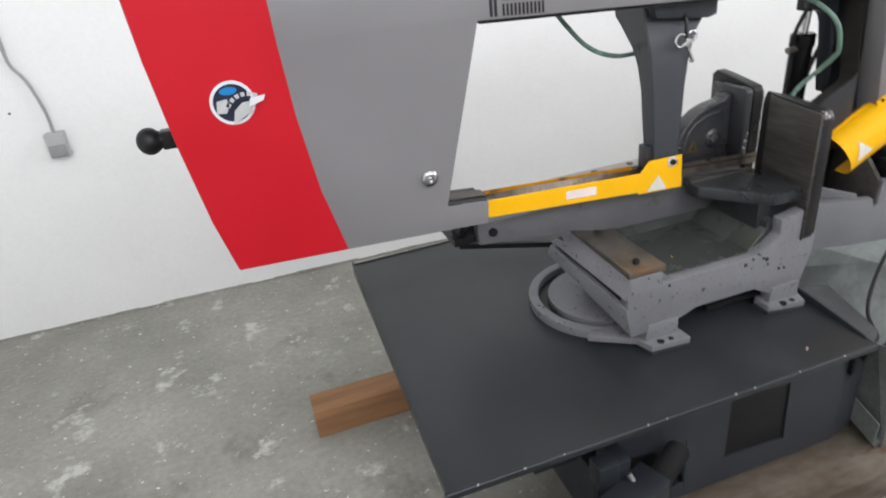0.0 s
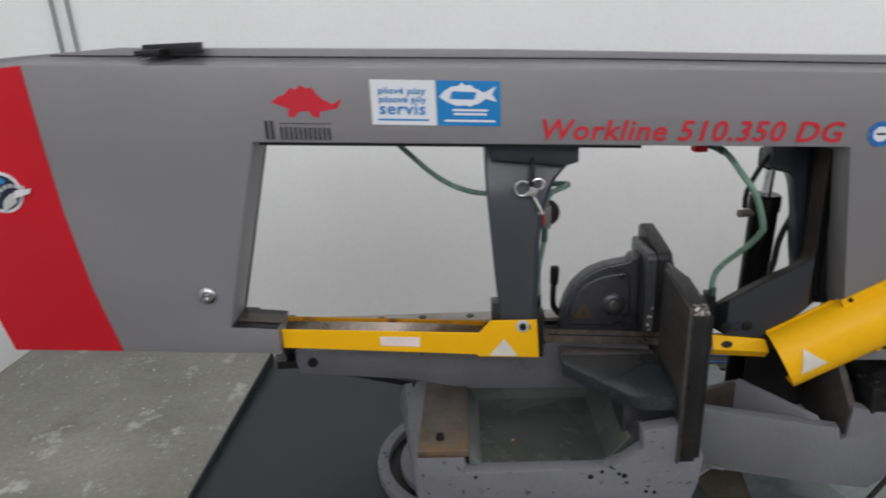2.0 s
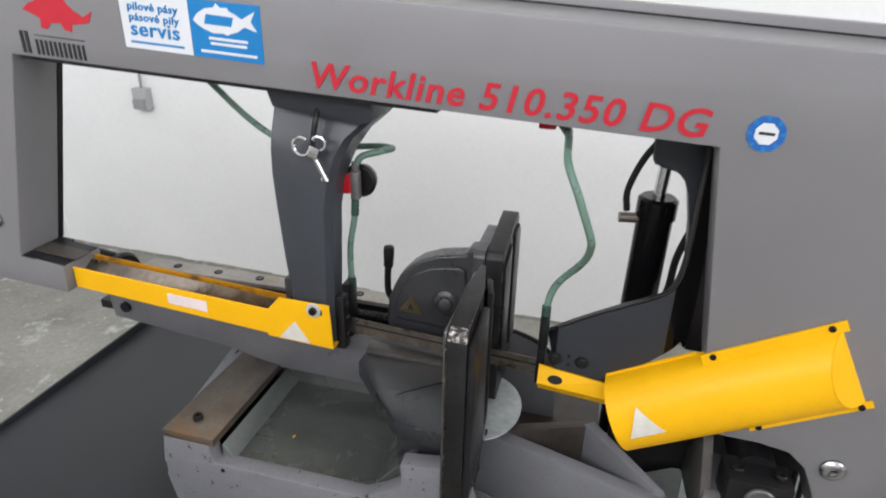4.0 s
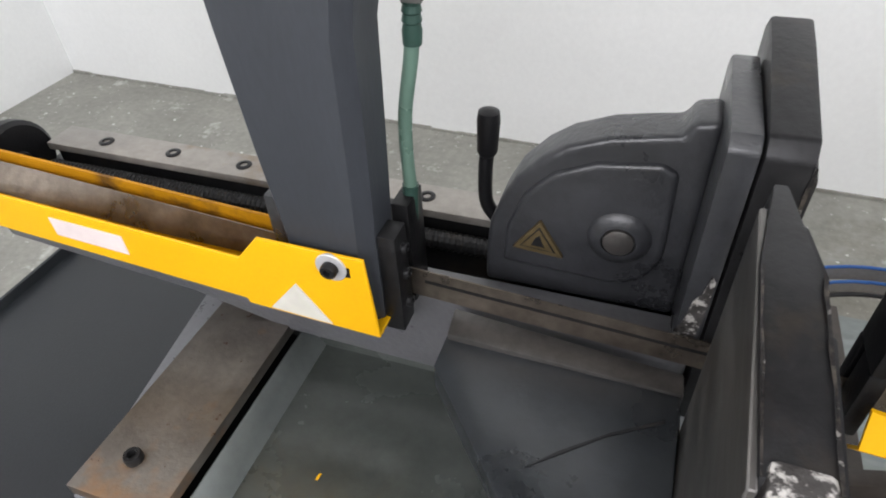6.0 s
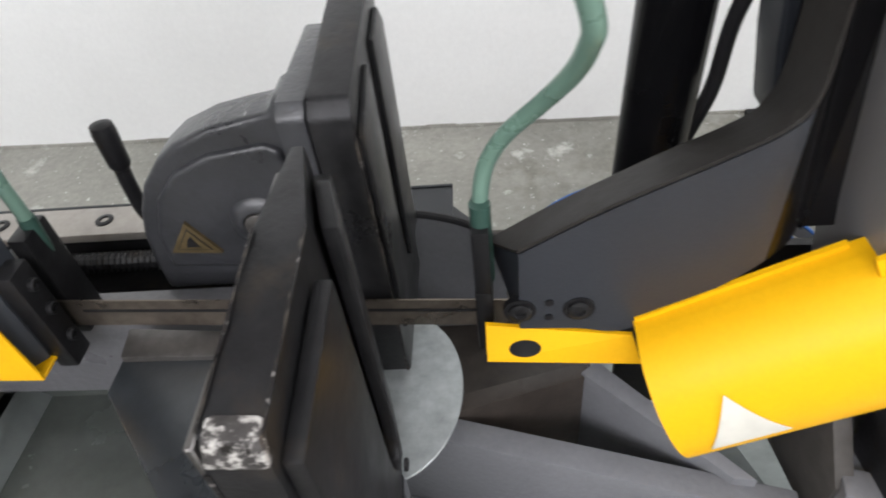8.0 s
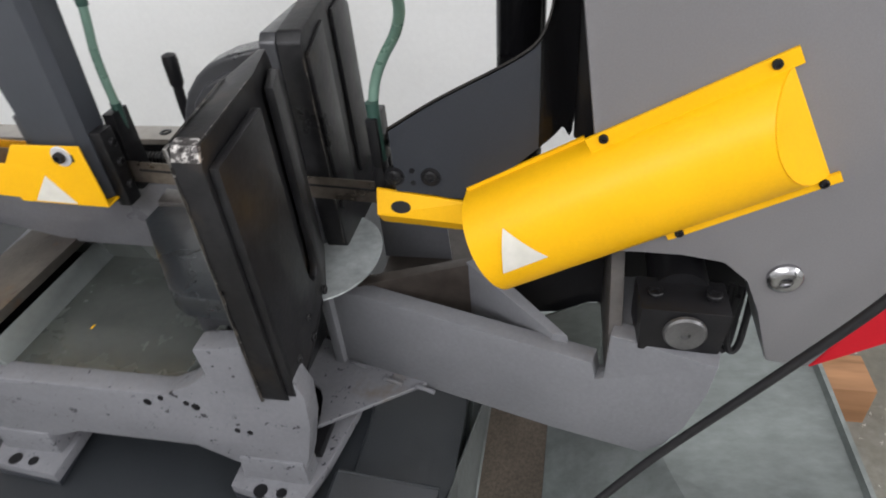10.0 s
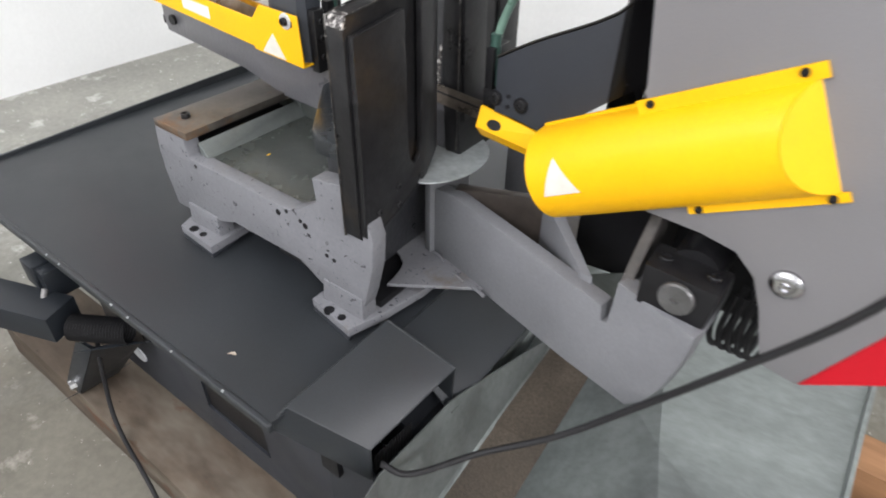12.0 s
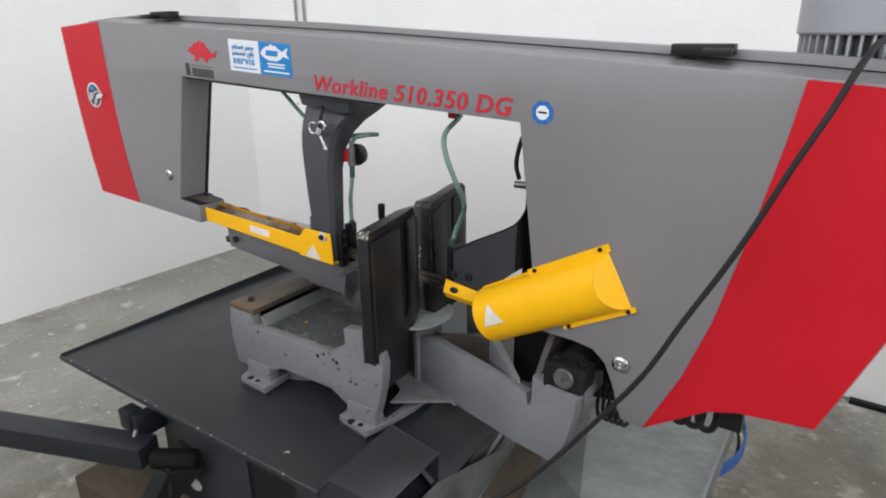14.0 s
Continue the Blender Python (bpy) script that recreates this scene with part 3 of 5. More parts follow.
# maker's mark: a plain red hump with a tail, above a plain dark bar
hump = [(0.0, 0.028), (0.012, 0.037), (0.024, 0.041), (0.034, 0.052), (0.043, 0.049), (0.050, 0.057), (0.060, 0.051), (0.070, 0.053), (0.078, 0.041), (0.088, 0.033),
        (0.102, 0.026), (0.118, 0.036), (0.110, 0.020), (0.092, 0.016), (0.080, 0.014), (0.078, 0.004), (0.066, 0.006), (0.062, 0.015), (0.044, 0.013), (0.036, 0.004), (0.026, 0.005), (0.028, 0.018), (0.012, 0.024)]
decal("logo_shape", on_bow(0.044, 1.271, hump), M_PRINT, 0.0010)
for k in range(13):
    a, w, h = (0.009 * k, 0.0058, 0.031) if k < 2 else (0.0255 + 0.0080 * (k - 2), 0.0042, 0.021)
    decal("logo_bar", on_bow(0.028, 1.2385, [(a, 0), (a + w, 0), (a + w, h), (a, h)]), M_INK, 0.0010)
decal("logo_line", on_bow(0.028, 1.2385, [(0.026, 0.0265), (0.112, 0.0265), (0.112, 0.0277), (0.026, 0.0277)]), M_INK, 0.0010)
# round sticker on the red panel, peeling at one side
decal("round_sticker", arc(-0.449, 1.166, 0.037, 0, 360, 31)[:-1], M_STICKER, 0.0034, "round white and blue sticker")
decal("sticker_print", arc(-0.449, 1.166, 0.0315, 0, 360, 31)[:-1], M_NAVY, 0.0039)
decal("sticker_print", arc(-0.452, 1.1865, 0.0145, 0, 360, 19, 0.0065)[:-1], M_BLUE, 0.0044)
decal("sticker_print", [(-0.478, 1.152), (-0.474, 1.172), (-0.457, 1.174), (-0.455, 1.162), (-0.462, 1.150)], M_GREYPLASTIC, 0.0044)
for k in range(6):
    a0 = 150 - 17 * k
    decal("sticker_print", arc(-0.428, 1.143, 0.038, a0, a0 - 11, 3) + arc(-0.428, 1.143, 0.031, a0 - 11, a0, 3), M_GREYPLASTIC, 0.0044)
part("sticker_flap", bm_hull([(-0.455, FACE - 0.0052, 1.131), (-0.434, FACE - 0.0052, 1.146), (-0.434, FACE - 0.0042, 1.164), (-0.449, FACE - 0.0042, 1.152),
                                    (-0.452, FACE - 0.0058, 1.131), (-0.420, FACE - 0.0110, 1.149), (-0.422, FACE - 0.0110, 1.166), (-0.446, FACE - 0.0054, 1.153)]), M_GREYPLASTIC, bow, "curled silvery sticker flap", smooth=0)
part("sticker_flap", bm_hull([(-0.424, FACE - 0.0090, 1.156), (-0.398, FACE - 0.0060, 1.163), (-0.394, FACE - 0.0060, 1.172), (-0.420, FACE - 0.0090, 1.170),
                             (-0.424, FACE - 0.0115, 1.156), (-0.398, FACE - 0.0070, 1.163), (-0.394, FACE - 0.0070, 1.172), (-0.420, FACE - 0.0115, 1.170)]), M_STICKER, bow, smooth=0)
# small round test mark
decal("test_mark", arc(1.0485, 1.2035, 0.0215, 22.5, 382.5, 8)[:-1], M_MARK, 0.0010, "small octagonal blue and white test mark")
decal("mark_field", arc(1.0485, 1.2035, 0.0132, 22.5, 382.5, 8)[:-1], M_STICKER, 0.0015)
decal("logo_bar", [(1.0405, 1.2025), (1.0575, 1.2018), (1.0575, 1.2052), (1.0405, 1.2060)], M_PLATE, 0.0020)
for a in range(0, 360, 45):
    decal("mark_segment", arc(1.0485, 1.2035, 0.0208, a - 6, a + 6, 2) + arc(1.0485, 1.2035, 0.0150, a + 5, a - 5, 2), M_BLUE, 0.0015)

# guide arm
arm_rows = [(0.800, 0.425, 0.487, 0.006, 0.045), (0.88, 0.418, 0.488, 0.006, 0.046), (0.95, 0.411, 0.491, 0.006, 0.047), (1.03, 0.405, 0.493, 0.006, 0.050), (1.08, 0.401, 0.500, 0.008, 0.060),
            (1.115, 0.399, 0.511, 0.013, 0.078), (1.14, 0.398, 0.524, 0.021, 0.104), (1.16, 0.398, 0.545, 0.030, 0.126), (1.175, 0.398, 0.557, 0.036, 0.146), (1.202, 0.398, 0.559, 0.04, 0.152)]
bm = bmesh.new()
rings = []
for z, x0, x1, y0, y1 in arm_rows:
    c = 0.010
    rings.append([bm.verts.new(p) for p in ((x0, y0 + 0.003, z), (x0 + 0.003, y0, z), (x1 - c, y0, z), (x1, y0 + c, z), (x1, y1, z), (x0, y1, z))])
for q, w in zip(rings, rings[1:]):
    for k in range(6):
        bm.faces.new((q[k], q[(k + 1) % 6], w[(k + 1) % 6], w[k]))
bm.faces.new(rings[0][::-1])
bm.faces.new(rings[-1])
bmesh.ops.recalc_face_normals(bm, faces=bm.faces[:])
arm = part("guide_arm", bm, M_ARM, saw, "dark grey cast blade guide arm", smooth=30)
part("arm_clamp", rounded(bm_poly([(0.40, 1.209), (0.56, 1.2005), (0.56, 1.17), (0.54, 1.165), (0.41, 1.18)], 0.012, 0.075), 0.003), M_DARK, arm)
part("guide_clamp", rounded(bm_box(0.402, 0.4245, 0.014, 0.046, 0.845, 0.905), 0.003), M_VISE, arm)
part("guide_block", rounded(bm_box(0.486, 0.502, 0.018, 0.040, 0.785, 0.882), 0.002), M_JAW, arm, "dark steel blade guide block")
part("guide_block", rounded(bm_box(0.487, 0.501, 0.048, 0.078, 0.79, 0.89), 0.002), M_JAW, arm)
part("guide_bridge", rounded(bm_box(0.47, 0.4865, 0.02, 0.08, 0.79, 0.87), 0.002), M_JAW, arm)
for z in (0.81, 0.84, 0.865):
    hex_bolt("screw", (0.502, 0.03, z), (1, 0, 0), 0.005, arm, M_JAW, 0.004)
# blade: lies flat at the wheels and stands upright between the guides
bm = bmesh.new()
prev = None
for k in range(61):
    x = -0.085 + k * (1.10 + 0.085) / 60
    if x < 0.42:
        a = radians(20 + 70 * max(0, (x + 0.085) / 0.505))
    elif x > 0.86:
        a = radians(90 - 60 * (x - 0.86) / 0.24)
    else:
        a = radians(90)
    f = min(1, max(0, (x - 0.30) / 0.18))
    c = Vector((x, 0.03 + 0.014 * f, (1 - f) * (0.8310 + SLOPE * (x - 0.512)) + f * (0.8185 - 0.065 * (x - 0.5))))
    d = Vector((0, math.cos(a), math.sin(a))) * 0.0142
    n = Vector((0, -math.sin(a), math.cos(a))) * 0.0006
    row = [bm.verts.new(c + s * d + t * n) for s, t in ((-1, -1), (1, -1), (1, 1), (-1, 1))]
    if prev:
        for i in range(4):
            bm.faces.new((prev[i], prev[(i + 1) % 4], row[(i + 1) % 4], row[i]))
    prev = row
bmesh.ops.recalc_face_normals(bm, faces=bm.faces[:])
part("saw_blade", bm, M_BLADE, saw, "oily toothed steel band blade")
part("oil_line", bm_poly([(0.512, 0.8195), (0.82, 0.7995), (0.82, 0.8022), (0.512, 0.8222)], 0.0428, 0.0434), M_JAW, saw, "dark oily line along the blade", smooth=0)
# left guard: a folded trough
front = [(0.0, 0.834), (0.372, 0.8065), (0.374, 0.8015), (0.4905, 0.796), (0.486, 0.876), (0.399, 0.877), (0.377, 0.852), (0.0, 0.873)]
guard = part("blade_guard", rounded(merged(bm_poly(front, -0.003, 0.0), bm_poly([(0.0, 0.834), (0.372, 0.8065), (0.4905, 0.796), (0.4905, 0.799), (0.372, 0.8095), (0.0, 0.837)], 0.0, 0.049)), 0.0008, 1), M_YELLOW, saw, "yellow folded sheet blade guard")
# inner face of the guard: its shade is in the ochre colour
part("guard_back", rounded(bm_poly([(-0.083, 0.8395), (0.39, 0.810), (0.39, 0.852), (-0.083, 0.8800)], 0.049, 0.052), 0.0008, 1), M_YELLOW_SHADE, guard, "oil-stained yellow back sheet with shade painted in as ochre")
hex_bolt("bolt", (0.4595, -0.0045, 0.864), (0, -1, 0), 0.0065, guard, M_JAW, 0.006)
part("bolt_slot", bm_box(0.462, 0.474, -0.0036, -0.001, 0.857, 0.866), M_BLACK, guard)
part("washer", bm_lathe((0.4595, -0.002, 0.864), (0.4595, -0.0045, 0.864), [(0, 0.0125), (0.8, 0.0125), (1, 0.0118), (1, 0.0005)], 28), M_ZINC, guard, "bright zinc washer")
part("warning_triangle", bm_poly([(0.395, 0.8035), (0.450, 0.8005), (0.4245, 0.838)], -0.0038, -0.002), M_IVORY, guard, "white triangle sticker", smooth=0)
part("sticker", bm_poly([(0.188, 0.8325), (0.263, 0.8275), (0.263, 0.8475), (0.188, 0.8515)], -0.0038, -0.002), M_PINK, guard, "faded pink-white label", smooth=0)
# right guide bracket: a thick sheet that bends up and back into the bow
edge_top = [(0.843, 0.002, 0.897), (0.893, 0.002, 0.927), (0.952, 0.002, 0.957), (0.975, 0.002, 0.970), (0.988, 0.006, 0.979), (0.996, 0.014, 0.991), (1.001, 0.024, 1.010), (1.003, 0.029, 1.050), (1.004, 0.030, 1.170)]
edge_low = [(0.843, 0.002, 0.828), (0.880, 0.002, 0.826), (0.914, 0.002, 0.823), (0.960, 0.002, 0.856), (0.985, 0.003, 0.877), (1.001, 0.009, 0.889), (1.010, 0.019, 0.895), (1.021, 0.031, 0.904), (1.022, 0.038, 1.170)]
rear_top = [(0.825, 0.050, 0.862), (0.872, 0.050, 0.892), (0.930, 0.050, 0.924), (0.974, 0.050, 0.946), (0.989, 0.053, 0.958), (0.998, 0.060, 0.976), (1.003, 0.070, 1.000), (1.006, 0.076, 1.045), (1.007, 0.080, 1.170)]
rows = list(zip(smooth_line(edge_low, 5), smooth_line(edge_top, 5), smooth_line(rear_top, 5)))
BEND = 21


def bar_between(rows):
    """A closed bar through rows of low front, high front and high rear corners."""
    bm = bmesh.new()
    prev = None
    for l_, t_, r_ in rows:
        row = [bm.verts.new(p) for p in (l_, t_, r_, (l_[0] - 0.008, l_[1] + 0.046, l_[2] - 0.006))]
        if prev:
            for k in range(4):
                bm.faces.new((prev[k], prev[(k + 1) % 4], row[(k + 1) % 4], row[k]))
        else:
            bm.faces.new(row[::-1])
        prev = row
    bm.faces.new(prev)
    bmesh.ops.recalc_face_normals(bm, faces=bm.faces[:])
    return bm


bracket = part("guide_bracket", bar_between(rows[:BEND + 1]), M_DARK, saw, "dark grey blade guide bracket")
# leg past the bend is black to paint the shade there
part("bracket_leg", bar_between(rows[BEND:]), M_GLOSS, bracket, "leg behind the bow with its shade painted black")
bm = bmesh.new()
rim = [[bm.verts.new(Vector(t_) * (1 - f) + Vector(r_) * f + Vector((-0.0008, 0, 0.0012))) for f in (-0.02, 0.05, 0.95, 1.02)] for l_, t_, r_ in rows]
for q, w in zip(rim, rim[1:]):
    for k in range(3):
        bm.faces.new((q[k], q[k + 1], w[k + 1], w[k]))
bm.normal_update()
bmesh.ops.solidify(bm, geom=bm.faces[:], thickness=0.002)
part("bracket_rim", bm, M_RIM, bracket, "brown-black oily rim")
for x, z in ((0.862, 0.853), (0.862, 0.839)):
    part("pin_hole", bm_cyl((x, 0.0012, z), (x, 0.004, z), 0.0028, seg=12), M_BLACK, bracket)
# black web, widened to paint the shaded gap beside the bow
part("bracket_web", rounded(bm_poly([(1.008, 1.178), (1.055, 1.172), (1.062, 0.872), (1.021, 0.872), (1.019, 1.0), (1.012, 1.08)], 0.0385, 0.13), 0.003), M_BLACK, bracket)
for x in (0.843, 0.881):
    part("bolt_recess", bm_cyl((x, 0.0012, 0.846), (x, 0.006, 0.846), 0.0105), M_BLACK, bracket)
    hex_bolt("bolt", (x, 0.0018, 0.846), (0, -1, 0), 0.0075, bracket, M_JAW, 0.003)
for y0, y1 in ((0.018, 0.041), (0.047, 0.058)):
    part("guide_shoe", rounded(bm_box(0.814, 0.826, y0, y1, 0.785, 0.846), 0.002), M_BLACK, bracket, "black blade guide shoe")
part("shoe_holder", rounded(bm_box(0.8145, 0.826, 0.0185, 0.0575, 0.844, 0.90), 0.002), M_BLACK, bracket)
gr = part("blade_guard", bm_hull([(0.820, -0.005, 0.802), (0.925, -0.005, 0.793), (0.925, -0.002, 0.793), (0.820, -0.002, 0.802),
                                   (0.820, 0.006, 0.828), (0.918, 0.001, 0.817), (0.918, 0.004, 0.817), (0.820, 0.009, 0.828)]), M_YELLOW, saw, "short yellow blade guard", smooth=0)
part("guard_fold", bm_hull([(0.821, 0.008, 0.785), (0.925, 0.008, 0.776), (0.925, 0.011, 0.776), (0.821, 0.011, 0.785),
                            (0.820, -0.005, 0.8025), (0.925, -0.005, 0.7935), (0.925, -0.002, 0.7935), (0.820, -0.002, 0.8025)]), M_YELLOW, gr, smooth=0)
tilt = Matrix.Translation((0.846, -0.0005, 0.810)) @ Matrix.Rotation(radians(-22), 4, "X")
part("slot", turned(bm_poly(arc(0, 0, 0.0110, 0, 360, 20, 0.0068)[:-1], -0.0012, 0.001), tilt), M_BLACK, gr)
# barrel guard over the blade's return, its far end cut on the slant
ax0, ax1 = Vector((0.952, 0, 0.785)), Vector((1.218, 0, 0.9245))
along = (ax1 - ax0).normalized()
across = Vector((-along.z, 0, along.x))
LEN = (ax1 - ax0).length
bm = bmesh.new()
HALF, HIGH, BASE = 0.0570, 0.0525, -0.0085
rows = []
for s in [k / 16 for k in range(17)]:
    row = []
    for k in range(25):
        t = math.pi * k / 24
        a, h = HALF * math.cos(t), HIGH * math.sin(t)
        lim = LEN - 0.041 * (h / HIGH)
        lo = -0.010 - 0.006 * (h / HIGH)
        row.append(bm.verts.new(ax0 + along * (lo + (lim - lo) * s) + across * a + Vector((0, BASE - h, 0))))
    rows.append(row)
for q, w in zip(rows, rows[1:]):
    for k in range(24):
        bm.faces.new((q[k], q[k + 1], w[k + 1], w[k]))
bm.normal_update()
bmesh.ops.solidify(bm, geom=bm.faces[:], thickness=0.0025)
bmesh.ops.recalc_face_normals(bm, faces=bm.faces[:])
barrel = part("barrel_guard", bm, M_YELLOW, saw, "yellow half-round blade guard with a slanted end", smooth=40)
bm = bmesh.new()
cap = [bm.verts.new(ax0 + along * (LEN - 0.041 * math.sin(t) + 0.001) + across * HALF * math.cos(t) * 0.985 + Vector((0, BASE - 0.001 - HIGH * 0.985 * math.sin(t), 0))) for t in [math.pi * k / 24 for k in range(25)]]
bm.faces.new(cap)
bm.normal_update()
bmesh.ops.solidify(bm, geom=bm.faces[:], thickness=0.002)
part("end_plate", bm, M_YELLOW, barrel, smooth=0)


def flange(s0, s1, side, wide, y0=FACE - 0.0045, y1=FACE - 0.001):
    def p(s, a):
        q = ax0 + along * s + across * a
        return (q.x, q.z)
    return bm_poly([p(s0, side * HALF * 0.95), p(s1, side * HALF * 0.95), p(s1, side * HALF + wide), p(s0, side * HALF + wide)], y0, y1)


for side in (1, -1):
    pts = []
    for s, off in ((-0.010, 0.0), (LEN - 0.002, 0.0), (LEN - 0.002, -0.0025), (-0.010, -0.0025)):
        q = ax0 + along * s + across * side * (HALF + off)
        pts.append((q.x, q.z))
    part("skirt", bm_poly(pts, BASE, 0.004), M_YELLOW, barrel, smooth=0)
part("flange", flange(-0.008, 0.120, 1, 0.0032, 0.000, 0.004), M_YELLOW, barrel)
part("flange", flange(0.125, LEN, 1, 0.0115), M_YELLOW, barrel)
part("flange", flange(0.150, LEN, -1, -0.0065), M_YELLOW, barrel)
for s, side in ((0.140, 1), (LEN - 0.018, 1), (0.162, -1), (LEN - 0.014, -1)):
    q = ax0 + along * s + across * side * (HALF + (0.006 if side > 0 else 0.002))
    hex_bolt("screw", (q.x, FACE - 0.0045, q.z), (0, -1, 0), 0.0042, barrel, M_BLACK, 0.003)


def on_barrel(s, t, lift=0.0012):
    h = HIGH * math.sin(t)
    return ax0 + along * s + across * (HALF + lift) * math.cos(t) + Vector((0, BASE - h - lift, 0))


bm = bmesh.new()
N = 8
for i in range(N):
    for j in range(N - i):
        def q(i_, j_):
            u, w = i_ / N, j_ / N
            return on_barrel(0.003 + 0.0225 * w + 0.049 * u, radians(101 - 1 * u - 45 * w))
        bm.faces.new([bm.verts.new(q(*c)) for c in ((i, j), (i + 1, j), (i, j + 1))])
        if i + j < N - 1:
            bm.faces.new([bm.verts.new(q(*c)) for c in ((i + 1, j), (i + 1, j + 1), (i, j + 1))])
bmesh.ops.remove_doubles(bm, verts=bm.verts[:], dist=0.0001)
bm.normal_update()
bmesh.ops.solidify(bm, geom=bm.faces[:], thickness=0.0006)
part("warning_triangle", bm, M_IVORY, barrel, "white triangle sticker")
# ---- bed, vise and base ----
# base tray: thin sheet with lips at the far and near-left sides
base = part("tray_base", bm_poly([(-0.25, -0.352), (0.752, -0.352), (0.762, -0.30), (0.772, -0.12), (0.76, 0.60), (-0.229, 0.60)], 0.476, 0.486, "z"), M_TRAY, saw, "dark grey textured sheet tray base", smooth=0)
part("tray_apron", rounded(bm_hull([(0.764, -0.13, 0.476), (0.878, -0.12, 0.368), (0.878, 0.50, 0.40), (0.752, 0.56, 0.476), (0.764, -0.13, 0.486), (0.878, -0.12, 0.372), (0.878, 0.50, 0.404), (0.752, 0.56, 0.486)]), 0.001, 1), M_TRAY, base)
part("tray_lip", rounded(bm_hull([(-0.252, -0.356, 0.468), (-0.246, -0.356, 0.468), (-0.226, 0.575, 0.468), (-0.232, 0.575, 0.468),
                                  (-0.252, -0.356, 0.492), (-0.246, -0.356, 0.492), (-0.226, 0.575, 0.512), (-0.232, 0.575, 0.512)]), 0.001, 1), M_TRAY, base)
part("tray_lip", rounded(bm_box(-0.226, 0.76, 0.60, 0.606, 0.468, 0.489), 0.001, 1), M_TRAY, base)
part("tray_lip", rounded(bm_box(-0.256, 0.756, -0.360, -0.350, 0.470, 0.4872), 0.004, 3), M_TRAY, base)
for k in range(9):
    x = -0.2 + 0.11 * k + random.uniform(-0.04, 0.04)
    part("paint_chip", bm_box(x, x + random.uniform(0.002, 0.005), -0.3604, -0.357, 0.4858, 0.4880), M_DISC, base, smooth=0)
front_panel = part("front_panel", bm_poly([(0.10, 0.14), (0.44, 0.14), (0.44, 0.395), (0.605, 0.380), (0.614, 0.207), (0.4402, 0.216), (0.4402, 0.14), (0.775, 0.14), (0.775, 0.475), (0.10, 0.475)], -0.288, -0.280), M_DARK, saw, "dark blue-grey sheet front panel with a square opening", smooth=0)
# added backing, black to give the opening a shaded inside
part("panel_backing", bm_box(0.42, 0.64, -0.2835, -0.2790, 0.19, 0.42), M_BLACK, front_panel, "black sheet painting the shaded inside of the opening", smooth=0)
part("slot", bm_poly([(0.165, 0.33), (0.170, 0.235)] + arc(0.225, 0.285, 0.035, -80, 90, 10), -0.2905, -0.2875), M_BLACK, front_panel, "round-ended black opening", smooth=0)
part("maker_plate", bm_poly(arc(0.205, 0.205, 0.026, 0, 360, 24, 0.018)[:-1], -0.2905, -0.2875), M_STICKER, front_panel, "small pale oval plate", smooth=0)
part("base_frame", rounded(merged(bm_box(0.0, 0.85, -0.18, 0.5, 0.25, 0.37), bm_box(0.11, 0.21, -0.26, 0.5, 0.1, 0.28), bm_box(0.72, 0.82, -0.26, 0.5, 0.1, 0.28)), 0.003), M_DARK, saw, "dark grey welded base frame")
# swivel ring on the tray
CX, CY, R = 0.333, 0.085, 0.186


def ring(r0, r1, z0, z1, a0=0, a1=360, seg=72):
    bm = bmesh.new()
    rows = []
    n = seg
    for k in range(n + 1):
        a = radians(a0 + (a1 - a0) * k / n)
        c, s = math.cos(a), math.sin(a)
        rows.append([bm.verts.new((CX + r * c, CY + r * s, z)) for r, z in ((r0, z0), (r1, z0), (r1, z1), (r0, z1))])
    for q, w in zip(rows, rows[1:]):
        for k in range(4):
            bm.faces.new((q[k], q[(k + 1) % 4], w[(k + 1) % 4], w[k]))
    bmesh.ops.remove_doubles(bm, verts=bm.verts[:], dist=1e-5)
    bmesh.ops.recalc_face_normals(bm, faces=bm.faces[:])
    return bm


turntable = part("swivel_ring", rounded(ring(R - 0.024, R, 0.486, 0.510), 0.002), M_CAST, saw, "grey cast swivel ring")
part("swivel_disc", rounded(bm_poly(arc(CX, CY, R - 0.050, 0, 360, 64)[:-1], 0.486, 0.506, "z"), 0.002), M_CAST, turntable, "grey painted swivel disc")
part("swivel_gap", bm_poly(arc(CX, CY, R - 0.020, 0, 360, 64)[:-1], 0.486, 0.490, "z"), M_BLACK, turntable, "black sheet in the gap round the disc", smooth=0)
# bed casting
BF = -0.15
bed_front = [(0.260, 0.682), (0.254, 0.640), (0.256, 0.600), (0.276, 0.530), (0.40, 0.545), (0.44, 0.560), (0.60, 0.560), (0.645, 0.535), (0.730, 0.525), (0.742, 0.56), (0.757, 0.62), (0.761, 0.668), (0.738, 0.742), (0.652, 0.728),
             (0.655, 0.69), (0.625, 0.668), (0.592, 0.650), (0.345, 0.650), (0.34, 0.682)]
bed = part("bed_casting", rounded(bm_poly(bed_front, BF, BF + 0.028), 0.003), M_CAST, saw, "grey cast iron saw bed with chipped paint")
part("bed_side", rounded(bm_hull([(0.252, -0.149, 0.629), (0.292, -0.149, 0.629), (0.219, 0.12, 0.668), (0.212, 0.12, 0.670),
                                  (0.259, -0.149, 0.6815), (0.300, -0.149, 0.6815), (0.276, 0.12, 0.6815), (0.266, 0.12, 0.6815)]), 0.0015), M_CAST, bed)
